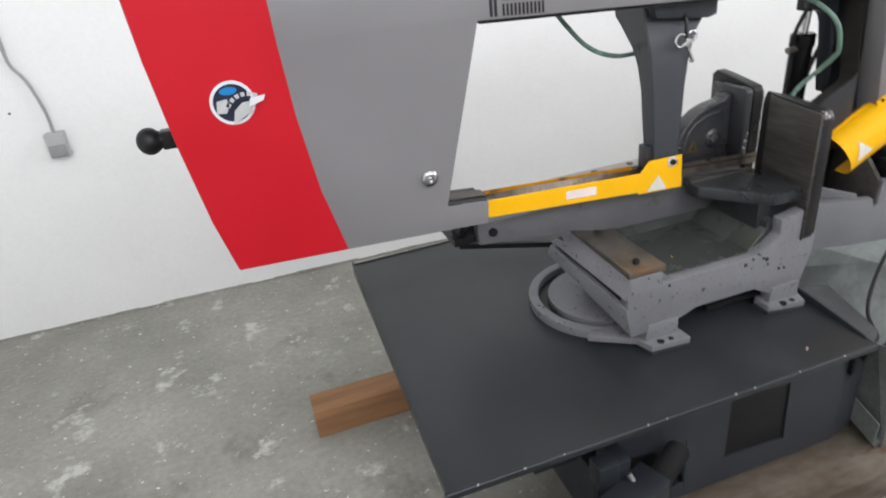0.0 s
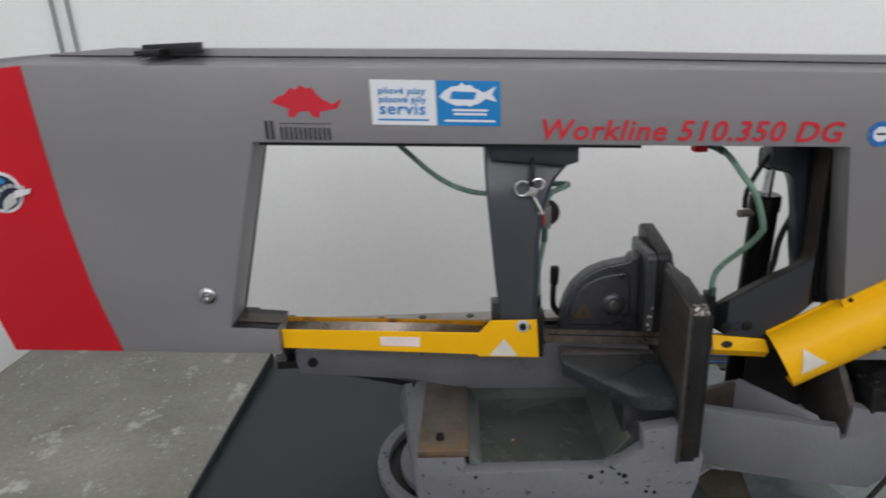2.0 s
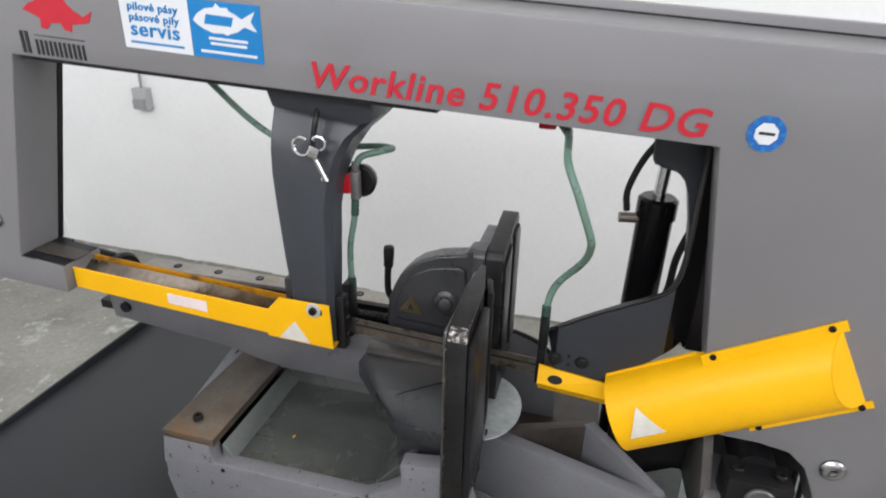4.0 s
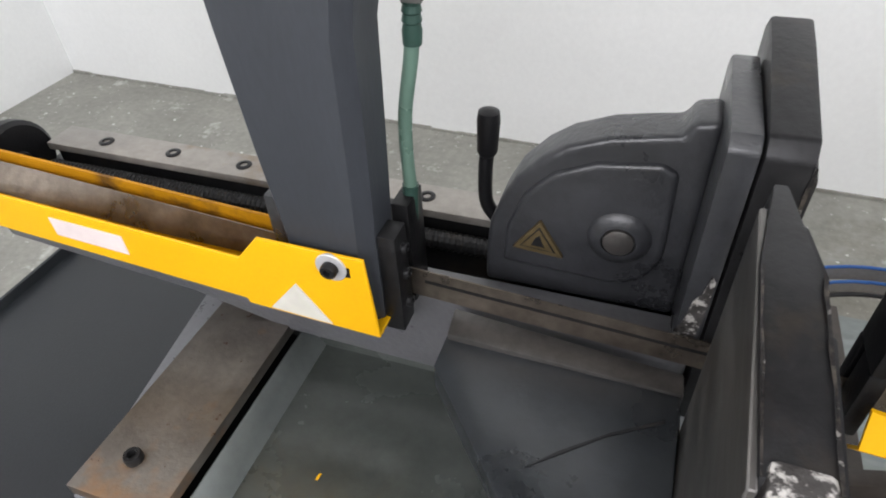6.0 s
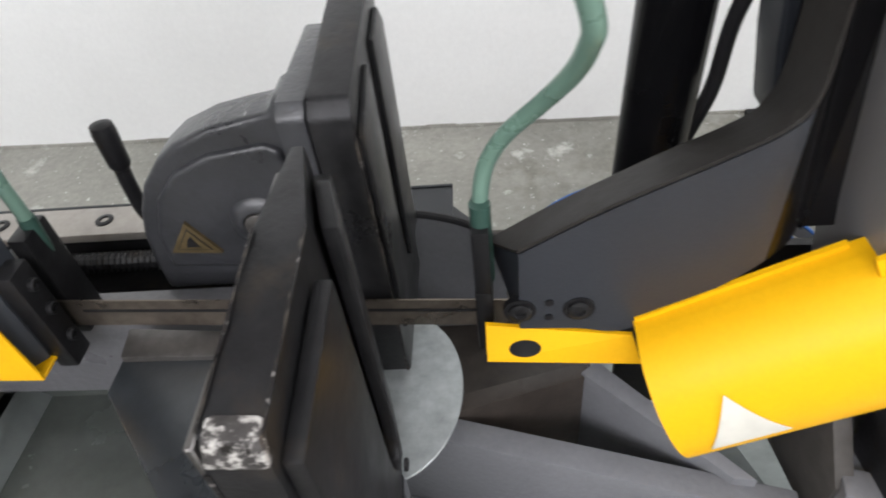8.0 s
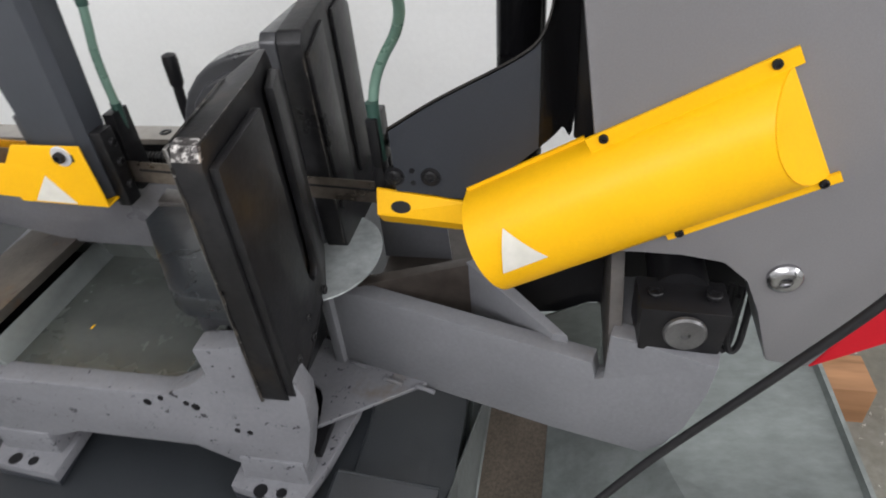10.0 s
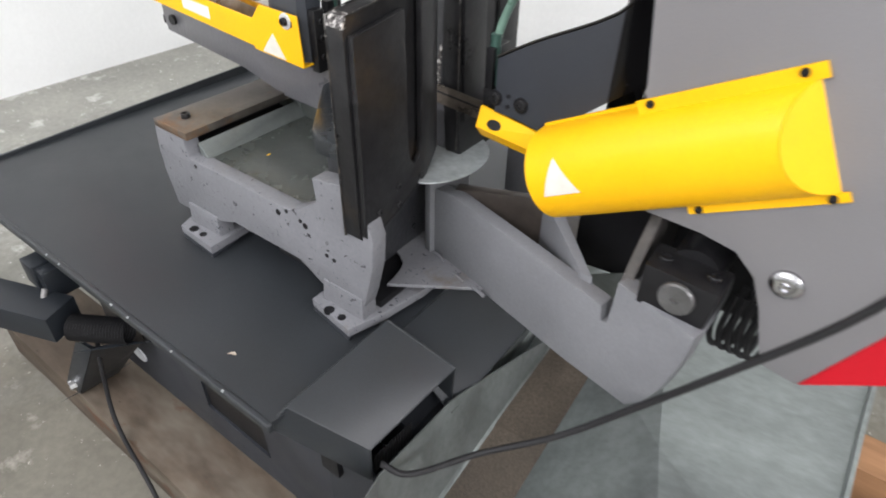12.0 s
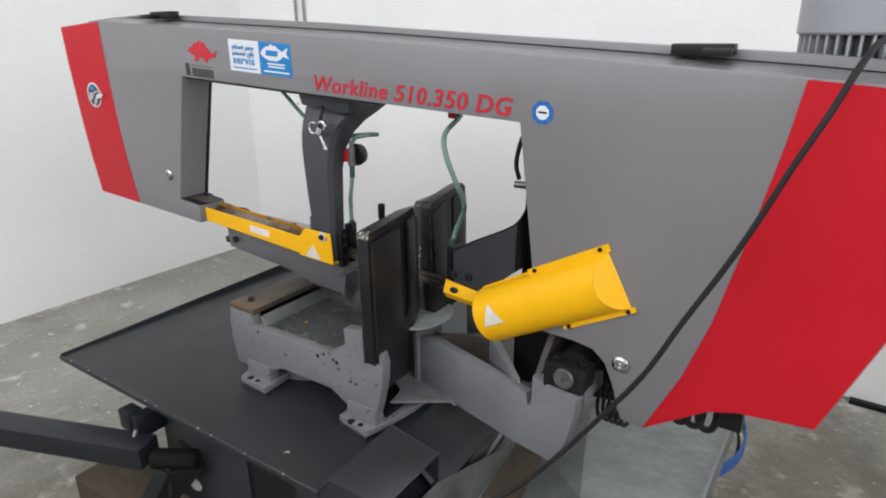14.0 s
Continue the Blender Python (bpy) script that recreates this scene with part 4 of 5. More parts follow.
part("bed_side", rounded(bm_hull([(0.268, -0.149, 0.530), (0.310, -0.149, 0.530), (0.206, 0.12, 0.636), (0.199, 0.12, 0.638),
                                  (0.252, -0.149, 0.605), (0.300, -0.149, 0.605), (0.216, 0.12, 0.660), (0.209, 0.12, 0.662)]), 0.0015), M_CAST, bed)
# added black filler and core give the side slot its shade
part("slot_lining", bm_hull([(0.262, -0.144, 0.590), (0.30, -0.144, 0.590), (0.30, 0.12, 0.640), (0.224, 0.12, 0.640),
                             (0.262, -0.144, 0.660), (0.30, -0.144, 0.660), (0.30, 0.12, 0.676), (0.230, 0.12, 0.676)]), M_BLACK, bed, "black filler painting the shade inside the side slot", smooth=0)
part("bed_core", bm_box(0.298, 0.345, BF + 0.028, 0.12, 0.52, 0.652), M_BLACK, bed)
# this side is coloured dark to paint the shaded gap behind the jaw
part("bed_side", rounded(bm_poly([(BF + 0.028, 0.715), (BF + 0.028, 0.53), (0.15, 0.53), (0.15, 0.66), (-0.02, 0.69)], 0.64, 0.682, "x"), 0.003), M_VISE, bed)
part("bed_rear", rounded(bm_box(0.298, 0.68, 0.085, 0.115, 0.508, 0.69), 0.003), M_TRAYIN, bed)
part("bed_bar", rounded(bm_hull([(0.258, -0.148, 0.682), (0.349, -0.148, 0.682), (0.349, 0.12, 0.682), (0.264, 0.12, 0.682),
                                 (0.258, -0.148, 0.696), (0.349, -0.148, 0.696), (0.349, 0.12, 0.696), (0.264, 0.12, 0.696)]), 0.0015), M_MACH, bed, "worn steel bearing bar with rust stains")
hex_bolt("bolt", (0.298, -0.111, 0.695), (0, 0, 1), 0.0080, bed, M_JAW, 0.009)
sheet = part("tray_sheet", rounded(bm_box(0.345, 0.665, BF + 0.02, 0.12, 0.644, 0.648), 0.001, 1), M_TRAYIN, bed, "grey-green sheet chip tray")
part("sheet_fold", rounded(bm_hull([(0.349, BF + 0.02, 0.648), (0.372, BF + 0.02, 0.648), (0.372, 0.12, 0.648), (0.349, 0.12, 0.648),
                                    (0.349, BF + 0.02, 0.672), (0.351, BF + 0.02, 0.672), (0.351, 0.12, 0.672), (0.349, 0.12, 0.672)]), 0.001, 1), M_FOLD, sheet)
part("sheet_fold", rounded(bm_hull([(0.598, BF + 0.03, 0.648), (0.665, BF + 0.03, 0.648), (0.665, 0.12, 0.648), (0.598, 0.12, 0.648),
                                    (0.655, BF + 0.03, 0.715), (0.665, BF + 0.03, 0.715), (0.665, 0.12, 0.715), (0.655, 0.12, 0.715)]), 0.001, 1), M_TRAYIN, sheet)
part("swarf_chip", rounded(bm_hull([(0.4335, -0.060, 0.648), (0.4360, -0.060, 0.648), (0.4368, -0.053, 0.648), (0.4342, -0.053, 0.648), (0.4335, -0.060, 0.649), (0.4360, -0.060, 0.649), (0.4368, -0.053, 0.6495), (0.4342, -0.053, 0.649)]), 0.0004, 1), M_YELLOW, bed, "small yellow paint chip")
for x, y in ((0.565, -0.135), (0.625, -0.142)):
    part("hole", bm_cyl((x, BF - 0.0008, 0.635), (x, BF + 0.002, 0.635), 0.005), M_BLACK, bed)
for k, (x, z) in enumerate(((0.585, 0.645), (0.615, 0.64), (0.36, 0.64), (0.665, 0.60), (0.68, 0.598))):
    part("hole", bm_cyl((x, BF - 0.001, z), (x, BF + 0.002, z), 0.0035, seg=14), M_BLACK, bed)
# added block whose black stands for the shaded void beside the bed
part("bed_grease", rounded(bm_box(0.50, 0.735, -0.115, 0.08, 0.5075, 0.522), 0.002), M_BLACK, bed, "black filler painted as the shaded void under the bed")
# feet: pads on the tray, clamped at the front
feet = (("left", [(0.305, -0.176), (0.402, -0.183), (0.398, -0.10), (0.27, -0.09), (0.22, -0.055), (0.20, -0.075), (0.29, -0.135)], 0.305),
        ("right", [(0.636, -0.166), (0.729, -0.181), (0.745, -0.13), (0.760, -0.04), (0.760, 0.03), (0.735, 0.03), (0.725, -0.06), (0.66, -0.10), (0.636, -0.12)], 0.648))
for side, pts, x0 in feet:
    pad = part("foot_plate", rounded(bm_poly(pts, 0.494, 0.510, "z"), 0.002), M_CAST, bed)
    part("foot_post", rounded(bm_hull([(x0, BF - 0.003, 0.508), (x0 + 0.085, BF - 0.003, 0.508), (x0 + 0.085, -0.122, 0.508), (x0, -0.122, 0.508),
                                       (x0 + 0.004, BF - 0.003, 0.55), (x0 + 0.085, BF - 0.003, 0.55), (x0 + 0.085, -0.122, 0.55), (x0 + 0.004, -0.122, 0.55)]), 0.003), M_CAST, bed)
    for dx, r in ((0.028, 0.0085), (0.055, 0.0065)):
        part("hole", bm_cyl((x0 + dx, -0.168, 0.507), (x0 + dx, -0.168, 0.5108), r), M_BLACK, bed)
    part("shim_plate", rounded(bm_poly([pts[0], pts[1], (pts[1][0] - 0.01, -0.12), (pts[0][0] - 0.01, -0.12)], 0.484, 0.494, "z"), 0.002), M_DARK, bed)
# support plate in front of the blade
plate = part("support_plate", rounded(bm_poly([(0.535, 0.034), (0.535, -0.008), (0.632, -0.122), (0.650, -0.133), (0.714, -0.136), (0.716, 0.030)], 0.758, 0.785, "z"), 0.003), M_PLATE, saw, "dark worn work support plate")
part("support_rib", rounded(bm_hull([(0.537, 0.020, 0.776), (0.717, 0.017, 0.776), (0.717, 0.040, 0.770), (0.535, 0.047, 0.776), (0.537, 0.020, 0.7915), (0.717, 0.017, 0.7875), (0.717, 0.040, 0.783), (0.535, 0.047, 0.794)]), 0.002), M_OILED, plate)
part("scratch", bm_poly([(0.622, -0.070), (0.64, -0.052), (0.672, -0.027), (0.706, -0.006), (0.706, -0.009), (0.668, -0.032), (0.643, -0.053)], 0.7846, 0.7858, "z"), M_JAW, plate, "dark scratch", smooth=0)
# stem coloured dark: the plate's shade is put into its material
part("support_stem", rounded(bm_box(0.63, 0.72, -0.10, 0.03, 0.69, 0.76), 0.003), M_VISE, plate)
# fixed jaw before the blade
def tipped(bm):
    """The jaw narrows to a point behind."""
    for v in bm.verts:
        f = min(1, max(0, (v.co.y + 0.035) / 0.057))
        v.co.x += 0.009 * f if v.co.x < 0.73 else -0.015 * f
    return bm


jaw = part("fixed_jaw", rounded(tipped(bm_poly([(-0.157, 0.945), (-0.150, 0.962), (-0.05, 0.973), (0.012, 0.977), (0.022, 0.955), (0.024, 0.73), (-0.02, 0.703), (-0.085, 0.677), (-0.145, 0.656), (-0.155, 0.668)], 0.716, 0.743, "x")), 0.003), M_JAW, saw, "blackened cast iron fixed vise jaw")
part("jaw_face", rounded(tipped(bm_poly([(-0.152, 0.942), (-0.064, 0.953), (-0.062, 0.775), (-0.059, 0.755), (-0.052, 0.743), (-0.044, 0.743), (-0.037, 0.752), (-0.034, 0.775), (-0.033, 0.957),
                                  (0.0, 0.962), (0.016, 0.955), (0.018, 0.735), (-0.02, 0.708), (-0.085, 0.681), (-0.143, 0.661), (-0.152, 0.672)], 0.7432, 0.753, "x")), 0.0025), M_JAW, jaw)
for y, z in ((-0.125, 0.70), (-0.128, 0.675), (-0.085, 0.722), (-0.085, 0.692), (-0.035, 0.717)):
    hex_bolt("screw", (0.752, y, z), (1, 0, 0), 0.0052, jaw, M_JAW, 0.003)
part("worn_corner", rounded(bm_hull([(0.7165, -0.1584, 0.9495), (0.7435, -0.1584, 0.9485), (0.7435, -0.15, 0.9485), (0.7165, -0.15, 0.9495),
                                     (0.719, -0.1535, 0.9634), (0.742, -0.1535, 0.9625), (0.742, -0.143, 0.9642), (0.719, -0.143, 0.9655)]), 0.003), M_WORN, jaw, "bare speckled worn jaw corner")


def scuff(p0, p1, out_a, out_b, parent, n=16):
    """A ragged worn ribbon over an edge, from one end to the other."""
    p0, p1, out_a, out_b = Vector(p0), Vector(p1), Vector(out_a), Vector(out_b)
    bm = bmesh.new()
    rows = []
    for k in range(n + 1):
        c = p0.lerp(p1, k / n)
        rows.append([bm.verts.new(c + out_a * random.uniform(0.1, 0.5)), bm.verts.new(c + (out_a + out_b) * -0.06), bm.verts.new(c + out_b * random.uniform(0.1, 0.5))])
    for q, w in zip(rows, rows[1:]):
        for k in range(2):
            bm.faces.new((q[k], q[k + 1], w[k + 1], w[k]))
    bmesh.ops.recalc_face_normals(bm, faces=bm.faces[:])
    bmesh.ops.solidify(bm, geom=bm.faces[:], thickness=0.0003)
    part("worn_edge", bm, M_EDGE, parent)


scuff((0.7160, -0.1563, 0.672), (0.7160, -0.1575, 0.945), (0.005, 0, 0), (0, 0.004, 0), jaw)
scuff((0.7165, -0.150, 0.9634), (0.7165, -0.05, 0.9744), (0.004, 0, 0), (0, 0, -0.004), jaw, 10)
scuff((0.7428, -0.150, 0.9634), (0.7428, -0.05, 0.9744), (-0.004, 0, 0), (0, 0, -0.003), jaw, 10)
part("jaw_plate", rounded(bm_hull([(0.7125, -0.1555, 0.662), (0.7163, -0.1555, 0.662), (0.7215, -0.004, 0.712), (0.7175, -0.004, 0.712),
                                   (0.7125, -0.1555, 0.9605), (0.7163, -0.1555, 0.9605), (0.7215, -0.004, 0.9725), (0.7175, -0.004, 0.9725)]), 0.0008, 1), M_FACE, jaw, "machined steel clamping face")
# jaw behind the blade and its carriage
rear = part("rear_jaw", rounded(bm_poly([(0.050, 0.81), (0.050, 0.968), (0.058, 0.979), (0.150, 0.994), (0.186, 0.998), (0.198, 0.988), (0.198, 0.70), (0.06, 0.70)], 0.7225, 0.750, "x"), 0.003), M_JAW, saw, "blackened rear vise jaw")
part("jaw_face", rounded(bm_poly([(0.053, 0.955), (0.107, 0.974), (0.112, 0.772), (0.062, 0.762)], 0.750, 0.7545, "x"), 0.002), M_JAW, rear)
part("jaw_face", rounded(bm_poly([(0.138, 0.975), (0.178, 0.981), (0.194, 0.965), (0.194, 0.762), (0.142, 0.768)], 0.750, 0.7545, "x"), 0.002), M_JAW, rear)
part("carriage_plate", rounded(bm_poly([(0.052, 0.785), (0.052, 0.968), (0.060, 0.977), (0.165, 0.978), (0.172, 0.968), (0.172, 0.785)], 0.7025, 0.7215, "x"), 0.003), M_VISE, rear)
scuff((0.7505, 0.0495, 0.72), (0.7505, 0.0495, 0.966), (-0.005, 0, 0), (0, 0.004, 0), rear)
part("bare_patch", bm_poly([(0.702, 0.79), (0.7145, 0.795), (0.7185, 0.83), (0.7195, 0.868), (0.716, 0.874), (0.7135, 0.856), (0.709, 0.848), (0.706, 0.825), (0.702, 0.816)], 0.0512, 0.0525), M_WORN, rear, "bare wet steel patch", smooth=0)
# rounded carriage housing
hx = [(0.546, 0.782), (0.546, 0.815), (0.549, 0.845), (0.557, 0.869), (0.569, 0.893), (0.588, 0.914), (0.606, 0.927), (0.634, 0.938), (0.660, 0.943), (0.680, 0.946), (0.686, 0.957), (0.7035, 0.960), (0.7035, 0.782)]
housing = part("vise_housing", rounded(bm_poly(hx, 0.099, 0.138), 0.010, 4), M_VISE, saw, "rounded dark grey vise carriage casting")
inner = [(0.562, 0.812), (0.564, 0.848), (0.577, 0.882), (0.598, 0.905), (0.628, 0.919), (0.672, 0.925), (0.684, 0.919), (0.686, 0.86)] + arc(0.646, 0.848, 0.040, 0, -90, 8)
part("housing_panel", rounded(bm_poly(inner, 0.0945, 0.105), 0.0098, 4), M_VISE, housing)
part("boss", bm_lathe((0.652, 0.094, 0.857), (0.652, 0.0885, 0.857), [(0, 0.024), (0.5, 0.022), (0.9, 0.0165), (1, 0.0150), (1, 0.0130), (0.1, 0.0125), (0.1, 0.0005)], 28), M_VISE, housing)
part("pivot_pin", bm_lathe((0.652, 0.094, 0.857), (0.652, 0.0865, 0.857), [(0, 0.0115), (0.85, 0.0115), (1, 0.0095), (1, 0.0005)], 24), M_OILED, housing, "worn steel pivot pin")
sign = part("warning_sign", bm_poly([(0.571, 0.832), (0.612, 0.829), (0.592, 0.862)], 0.0913, 0.0945), M_WARN, housing, "worn triangular pictogram plate", smooth=0)
part("sign_field", bm_poly([(0.577, 0.8352), (0.606, 0.8330), (0.5918, 0.8565)], 0.0909, 0.0925), M_JAW, sign, smooth=0)
part("sign_field", bm_poly([(0.5785, 0.8362), (0.604, 0.8342), (0.5918, 0.8545)], 0.0905, 0.0925), M_WARN, sign, smooth=0)
part("sign_figure", bm_poly([(0.586, 0.838), (0.597, 0.8375), (0.5945, 0.843), (0.5925, 0.849), (0.589, 0.8455)], 0.0901, 0.0925), M_JAW, sign, smooth=0)
part("clamp_lever", merged(bm_tube([(0.556, 0.133, 0.815), (0.546, 0.133, 0.826), (0.537, 0.133, 0.842), (0.536, 0.133, 0.87), (0.5375, 0.133, 0.893)], 0.0062, 12, 5),
                           bm_lathe((0.5375, 0.133, 0.888), (0.539, 0.133, 0.930), [(0, 0.0062), (0.1, 0.0085), (0.8, 0.0095), (0.95, 0.0085), (1, 0.004)], 18)), M_BLACK, saw, "black clamping lever with plastic grip")
# rear beam with guide rail and lead screw
beam = part("vise_beam", rounded(bm_poly([(0.0, 0.768), (0.004, 0.738), (0.24, 0.716), (0.35, 0.690), (0.72, 0.682), (0.72, 0.79), (0.0, 0.79)], 0.062, 0.092), 0.003), M_BEAM, saw, "grey vise slide beam")
part("beam_floor", bm_box(-0.05, 0.72, 0.088, 0.20, 0.735, 0.752), M_JAW, beam)
part("guide_rail", rounded(bm_box(0.005, 0.72, 0.151, 0.191, 0.796, 0.805), 0.0015), M_RAIL, beam, "worn machined slide rail")
part("rail_body", rounded(bm_box(0.005, 0.72, 0.160, 0.190, 0.752, 0.796), 0.002), M_JAW, beam)
for x in (0.075, 0.167, 0.258, 0.362, 0.466, 0.60):
    hex_bolt("screw", (x, 0.171, 0.8035), (0, 0, 1), 0.0085, beam, M_JAW, 0.003)
bm = bmesh.new()
prev = None
for k in range(241):
    x = 0.02 + k * 0.68 / 240
    r = 0.010 if k % 2 else 0.0085
    row = [bm.verts.new((x, 0.136 + r * math.cos(a), 0.784 + r * math.sin(a))) for a in [j * math.tau / 12 for j in range(12)]]
    if prev:
        for j in range(12):
            bm.faces.new((prev[j], prev[(j + 1) % 12], row[(j + 1) % 12], row[j]))
    prev = row
bmesh.ops.recalc_face_normals(bm, faces=bm.faces[:])
part("lead_screw", bm, M_JAW, beam, "dark threaded lead screw", smooth=0)
wheel = part("handwheel", bm_lathe((-0.035, 0.128, 0.79), (-0.010, 0.128, 0.79), [(0, 0.010), (0.05, 0.042), (0.3, 0.047), (0.7, 0.047), (0.9, 0.042), (0.8, 0.012), (1, 0.01)], 32), M_BLACK, beam, "black handwheel")
part("crank_grip", bm_lathe((-0.035, 0.135, 0.825), (-0.105, 0.135, 0.832), [(0, 0.006), (0.1, 0.009), (0.9, 0.010), (1, 0.006)], 16), M_BLACK, wheel)
part("beam_strip", bm_hull([(-0.005, 0.194, 0.670), (0.252, 0.194, 0.609), (0.252, 0.206, 0.609), (-0.005, 0.206, 0.670), (-0.005, 0.194, 0.684), (0.252, 0.194, 0.623), (0.252, 0.206, 0.623), (-0.005, 0.206, 0.684)]), M_RUBBER, beam, "black strip below the beam")
part("beam_bolt", bm_cyl((0.035, 0.062, 0.765), (0.035, 0.056, 0.765), 0.010), M_BLACK, beam)
# zinc half disc under the blade
part("half_disc", rounded(bm_poly([(0.752, -0.042)] + arc(0.728, 0.04, 0.068, -62, 88, 20, 0.088) + [(0.70, 0.125), (0.70, 0.01), (0.716, 0.014)], 0.7055, 0.708, "z"), 0.0005, 1), M_DISC, saw, "dull zinc half-round plate")
part("corner_plate", rounded(bm_poly([(0.640, 0.03), (0.66, 0.07), (0.72, 0.05), (0.851, 0.006), (0.850, -0.002), (0.724, -0.088), (0.722, -0.070), (0.716, -0.045), (0.708, -0.030), (0.690, -0.018), (0.668, -0.012), (0.648, 0.004)], 0.529, 0.535, "z"), 0.001, 1), M_CAST, saw, "grey triangular corner plate")
# arm that carries the bow
ang = math.atan2(-0.25, 1)
PV = Matrix.Translation((0.72, 0.04, 0)) @ Matrix.Rotation(ang, 4, "Z")
front_wall = [(0.012, 0.655), (0.05, 0.664), (0.345, 0.652), (0.349, 0.628), (0.358, 0.634), (0.361, 0.700), (0.466, 0.691), (0.462, 0.65), (0.448, 0.59), (0.43, 0.55), (0.41, 0.526), (0.30, 0.522), (0.0, 0.530)]
carrier = part("bow_carrier", rounded(turned(bm_poly(front_wall, -0.011, 0.013), PV), 0.002), M_FRAME, saw, "grey welded steel bow carrier")
# wall colour carries the hollow's shade as well as grime
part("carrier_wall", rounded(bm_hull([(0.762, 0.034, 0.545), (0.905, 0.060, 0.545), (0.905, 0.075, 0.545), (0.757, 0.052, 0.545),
                                      (0.762, 0.034, 0.664), (0.905, 0.060, 0.688), (0.905, 0.075, 0.688), (0.757, 0.052, 0.664)]), 0.002), M_GRIME_SHADE, carrier)
part("carrier_rib", rounded(bm_hull([(0.898, 0.062, 0.545), (1.008, -0.026, 0.545), (1.026, -0.028, 0.545), (0.914, 0.074, 0.545),
                                     (0.898, 0.062, 0.690), (1.008, -0.026, 0.664), (1.026, -0.028, 0.664), (0.914, 0.074, 0.690)]), 0.002), M_FRAME, carrier)
part("carrier_end", rounded(turned(bm_poly([(-0.02, 0.70), (-0.02, 0.53), (0.06, 0.53), (0.06, 0.70)], -0.002, 0.012, "x"), PV), 0.002), M_FRAME, carrier)
# dark colour paints the shadow on the lug's far face
part("hinge_lug", rounded(bm_poly([(-0.048, 0.63), (-0.050, 0.692), (-0.012, 0.735), (0.03, 0.775), (0.10, 0.778), (0.10, 0.60)], 1.066, 1.080, "x"), 0.002), M_LUG_SHADE, carrier)
part("lug_shelf", rounded(bm_box(1.080, 1.172, -0.045, 0.05, 0.66, 0.6905), 0.002), M_FRAME, carrier)
for x0, y0 in ((0.735, 0.022), (0.79, -0.002), (0.835, -0.010)):
    part("weld_bead", bm_tube([(x0, y0 - 0.002, 0.536), (x0 + 0.012, y0 - 0.006, 0.538), (x0 + 0.026, y0 - 0.009, 0.536)], 0.003, 8, 4), M_CAST, carrier)
block = part("hinge_block", rounded(bm_hull([(1.094, -0.067, 0.6915), (1.172, -0.067, 0.6915), (1.175, -0.012, 0.6915), (1.090, -0.012, 0.6915),
                                             (1.093, -0.063, 0.744), (1.178, -0.062, 0.740), (1.178, -0.012, 0.740), (1.090, -0.012, 0.744)]), 0.003), M_BLACK, saw, "black hinge block")
part("pin_cap", bm_lathe((1.136, -0.0655, 0.719), (1.136, -0.0715, 0.719), [(0, 0.0205), (0.6, 0.0205), (1, 0.0185), (1, 0.005), (0.5, 0.004), (0.5, 0.0005)], 36), M_PIN, block, "bright steel pin cap")
for x in (1.108, 1.163):
    hex_bolt("bolt", (x, -0.038, 0.742), (0, 0, 1), 0.008, block, M_BLACK, 0.005)
part("hinge_knuckle", bm_cyl((1.136, -0.02, 0.725), (1.136, 0.16, 0.725), 0.030), M_BLACK, block)
for k in range(5):
    x = 1.168 + 0.012 * k
    part("cable_loop", bm_tube([(x, 0.06, 0.66), (x - 0.004, 0.052, 0.61), (x + 0.003, 0.05, 0.582), (x + 0.013, 0.054, 0.588), (x + 0.018, 0.066, 0.63), (x + 0.018, 0.07, 0.67)], 0.0042, 8, 5), M_RUBBER, block)
part("inner_plate", bm_poly([(0.94, 0.80), (0.94, 0.57), (1.24, 0.60), (1.24, 0.78)], 0.105, 0.113), M_BLACK, saw, "black inner cover sheet")
rear_sheet = part("rear_sheet", bm_poly([(0.735, 0.56), (0.842, 0.56), (0.836, 0.692), (0.800, 0.722), (0.745, 0.740), (0.735, 0.740)], 0.228, 0.231), M_FRAME, saw, "grey rear sheet with a black top edge", smooth=0)
part("edge_trim", bm_tube([(0.735, 0.2295, 0.742), (0.760, 0.2295, 0.739), (0.800, 0.2295, 0.724), (0.838, 0.2295, 0.693)], 0.0042, 8, 5), M_RUBBER, rear_sheet, "black rubber edge trim")
part("hanger_plate", rounded(bm_poly([(0.94, 0.50), (0.94, 0.545), (0.993, 0.576), (1.050, 0.606), (1.062, 0.607), (1.069, 0.600), (1.072, 0.50)], 0.094, 0.097), 0.0006, 1), M_GALV, carrier, "galvanised sheet with a rounded corner", smooth=0)
part("zinc_plate", rounded(bm_poly([(0.93, 0.113), (1.02, 0.115), (1.03, 0.45), (0.93, 0.45)], 0.497, 0.50, "z"), 0.001, 1), M_GALV, carrier, "galvanised plate behind the carrier", smooth=0)
# added plate, dark to stand for the shade behind the carrier
part("oily_plate", rounded(bm_poly([(0.74, 0.115), (0.929, 0.113), (0.929, 0.40), (0.74, 0.40)], 0.556, 0.560, "z"), 0.001, 1), M_GRIME_SHADE, carrier, "dark plate added behind the carrier to paint its shaded gap", smooth=0)
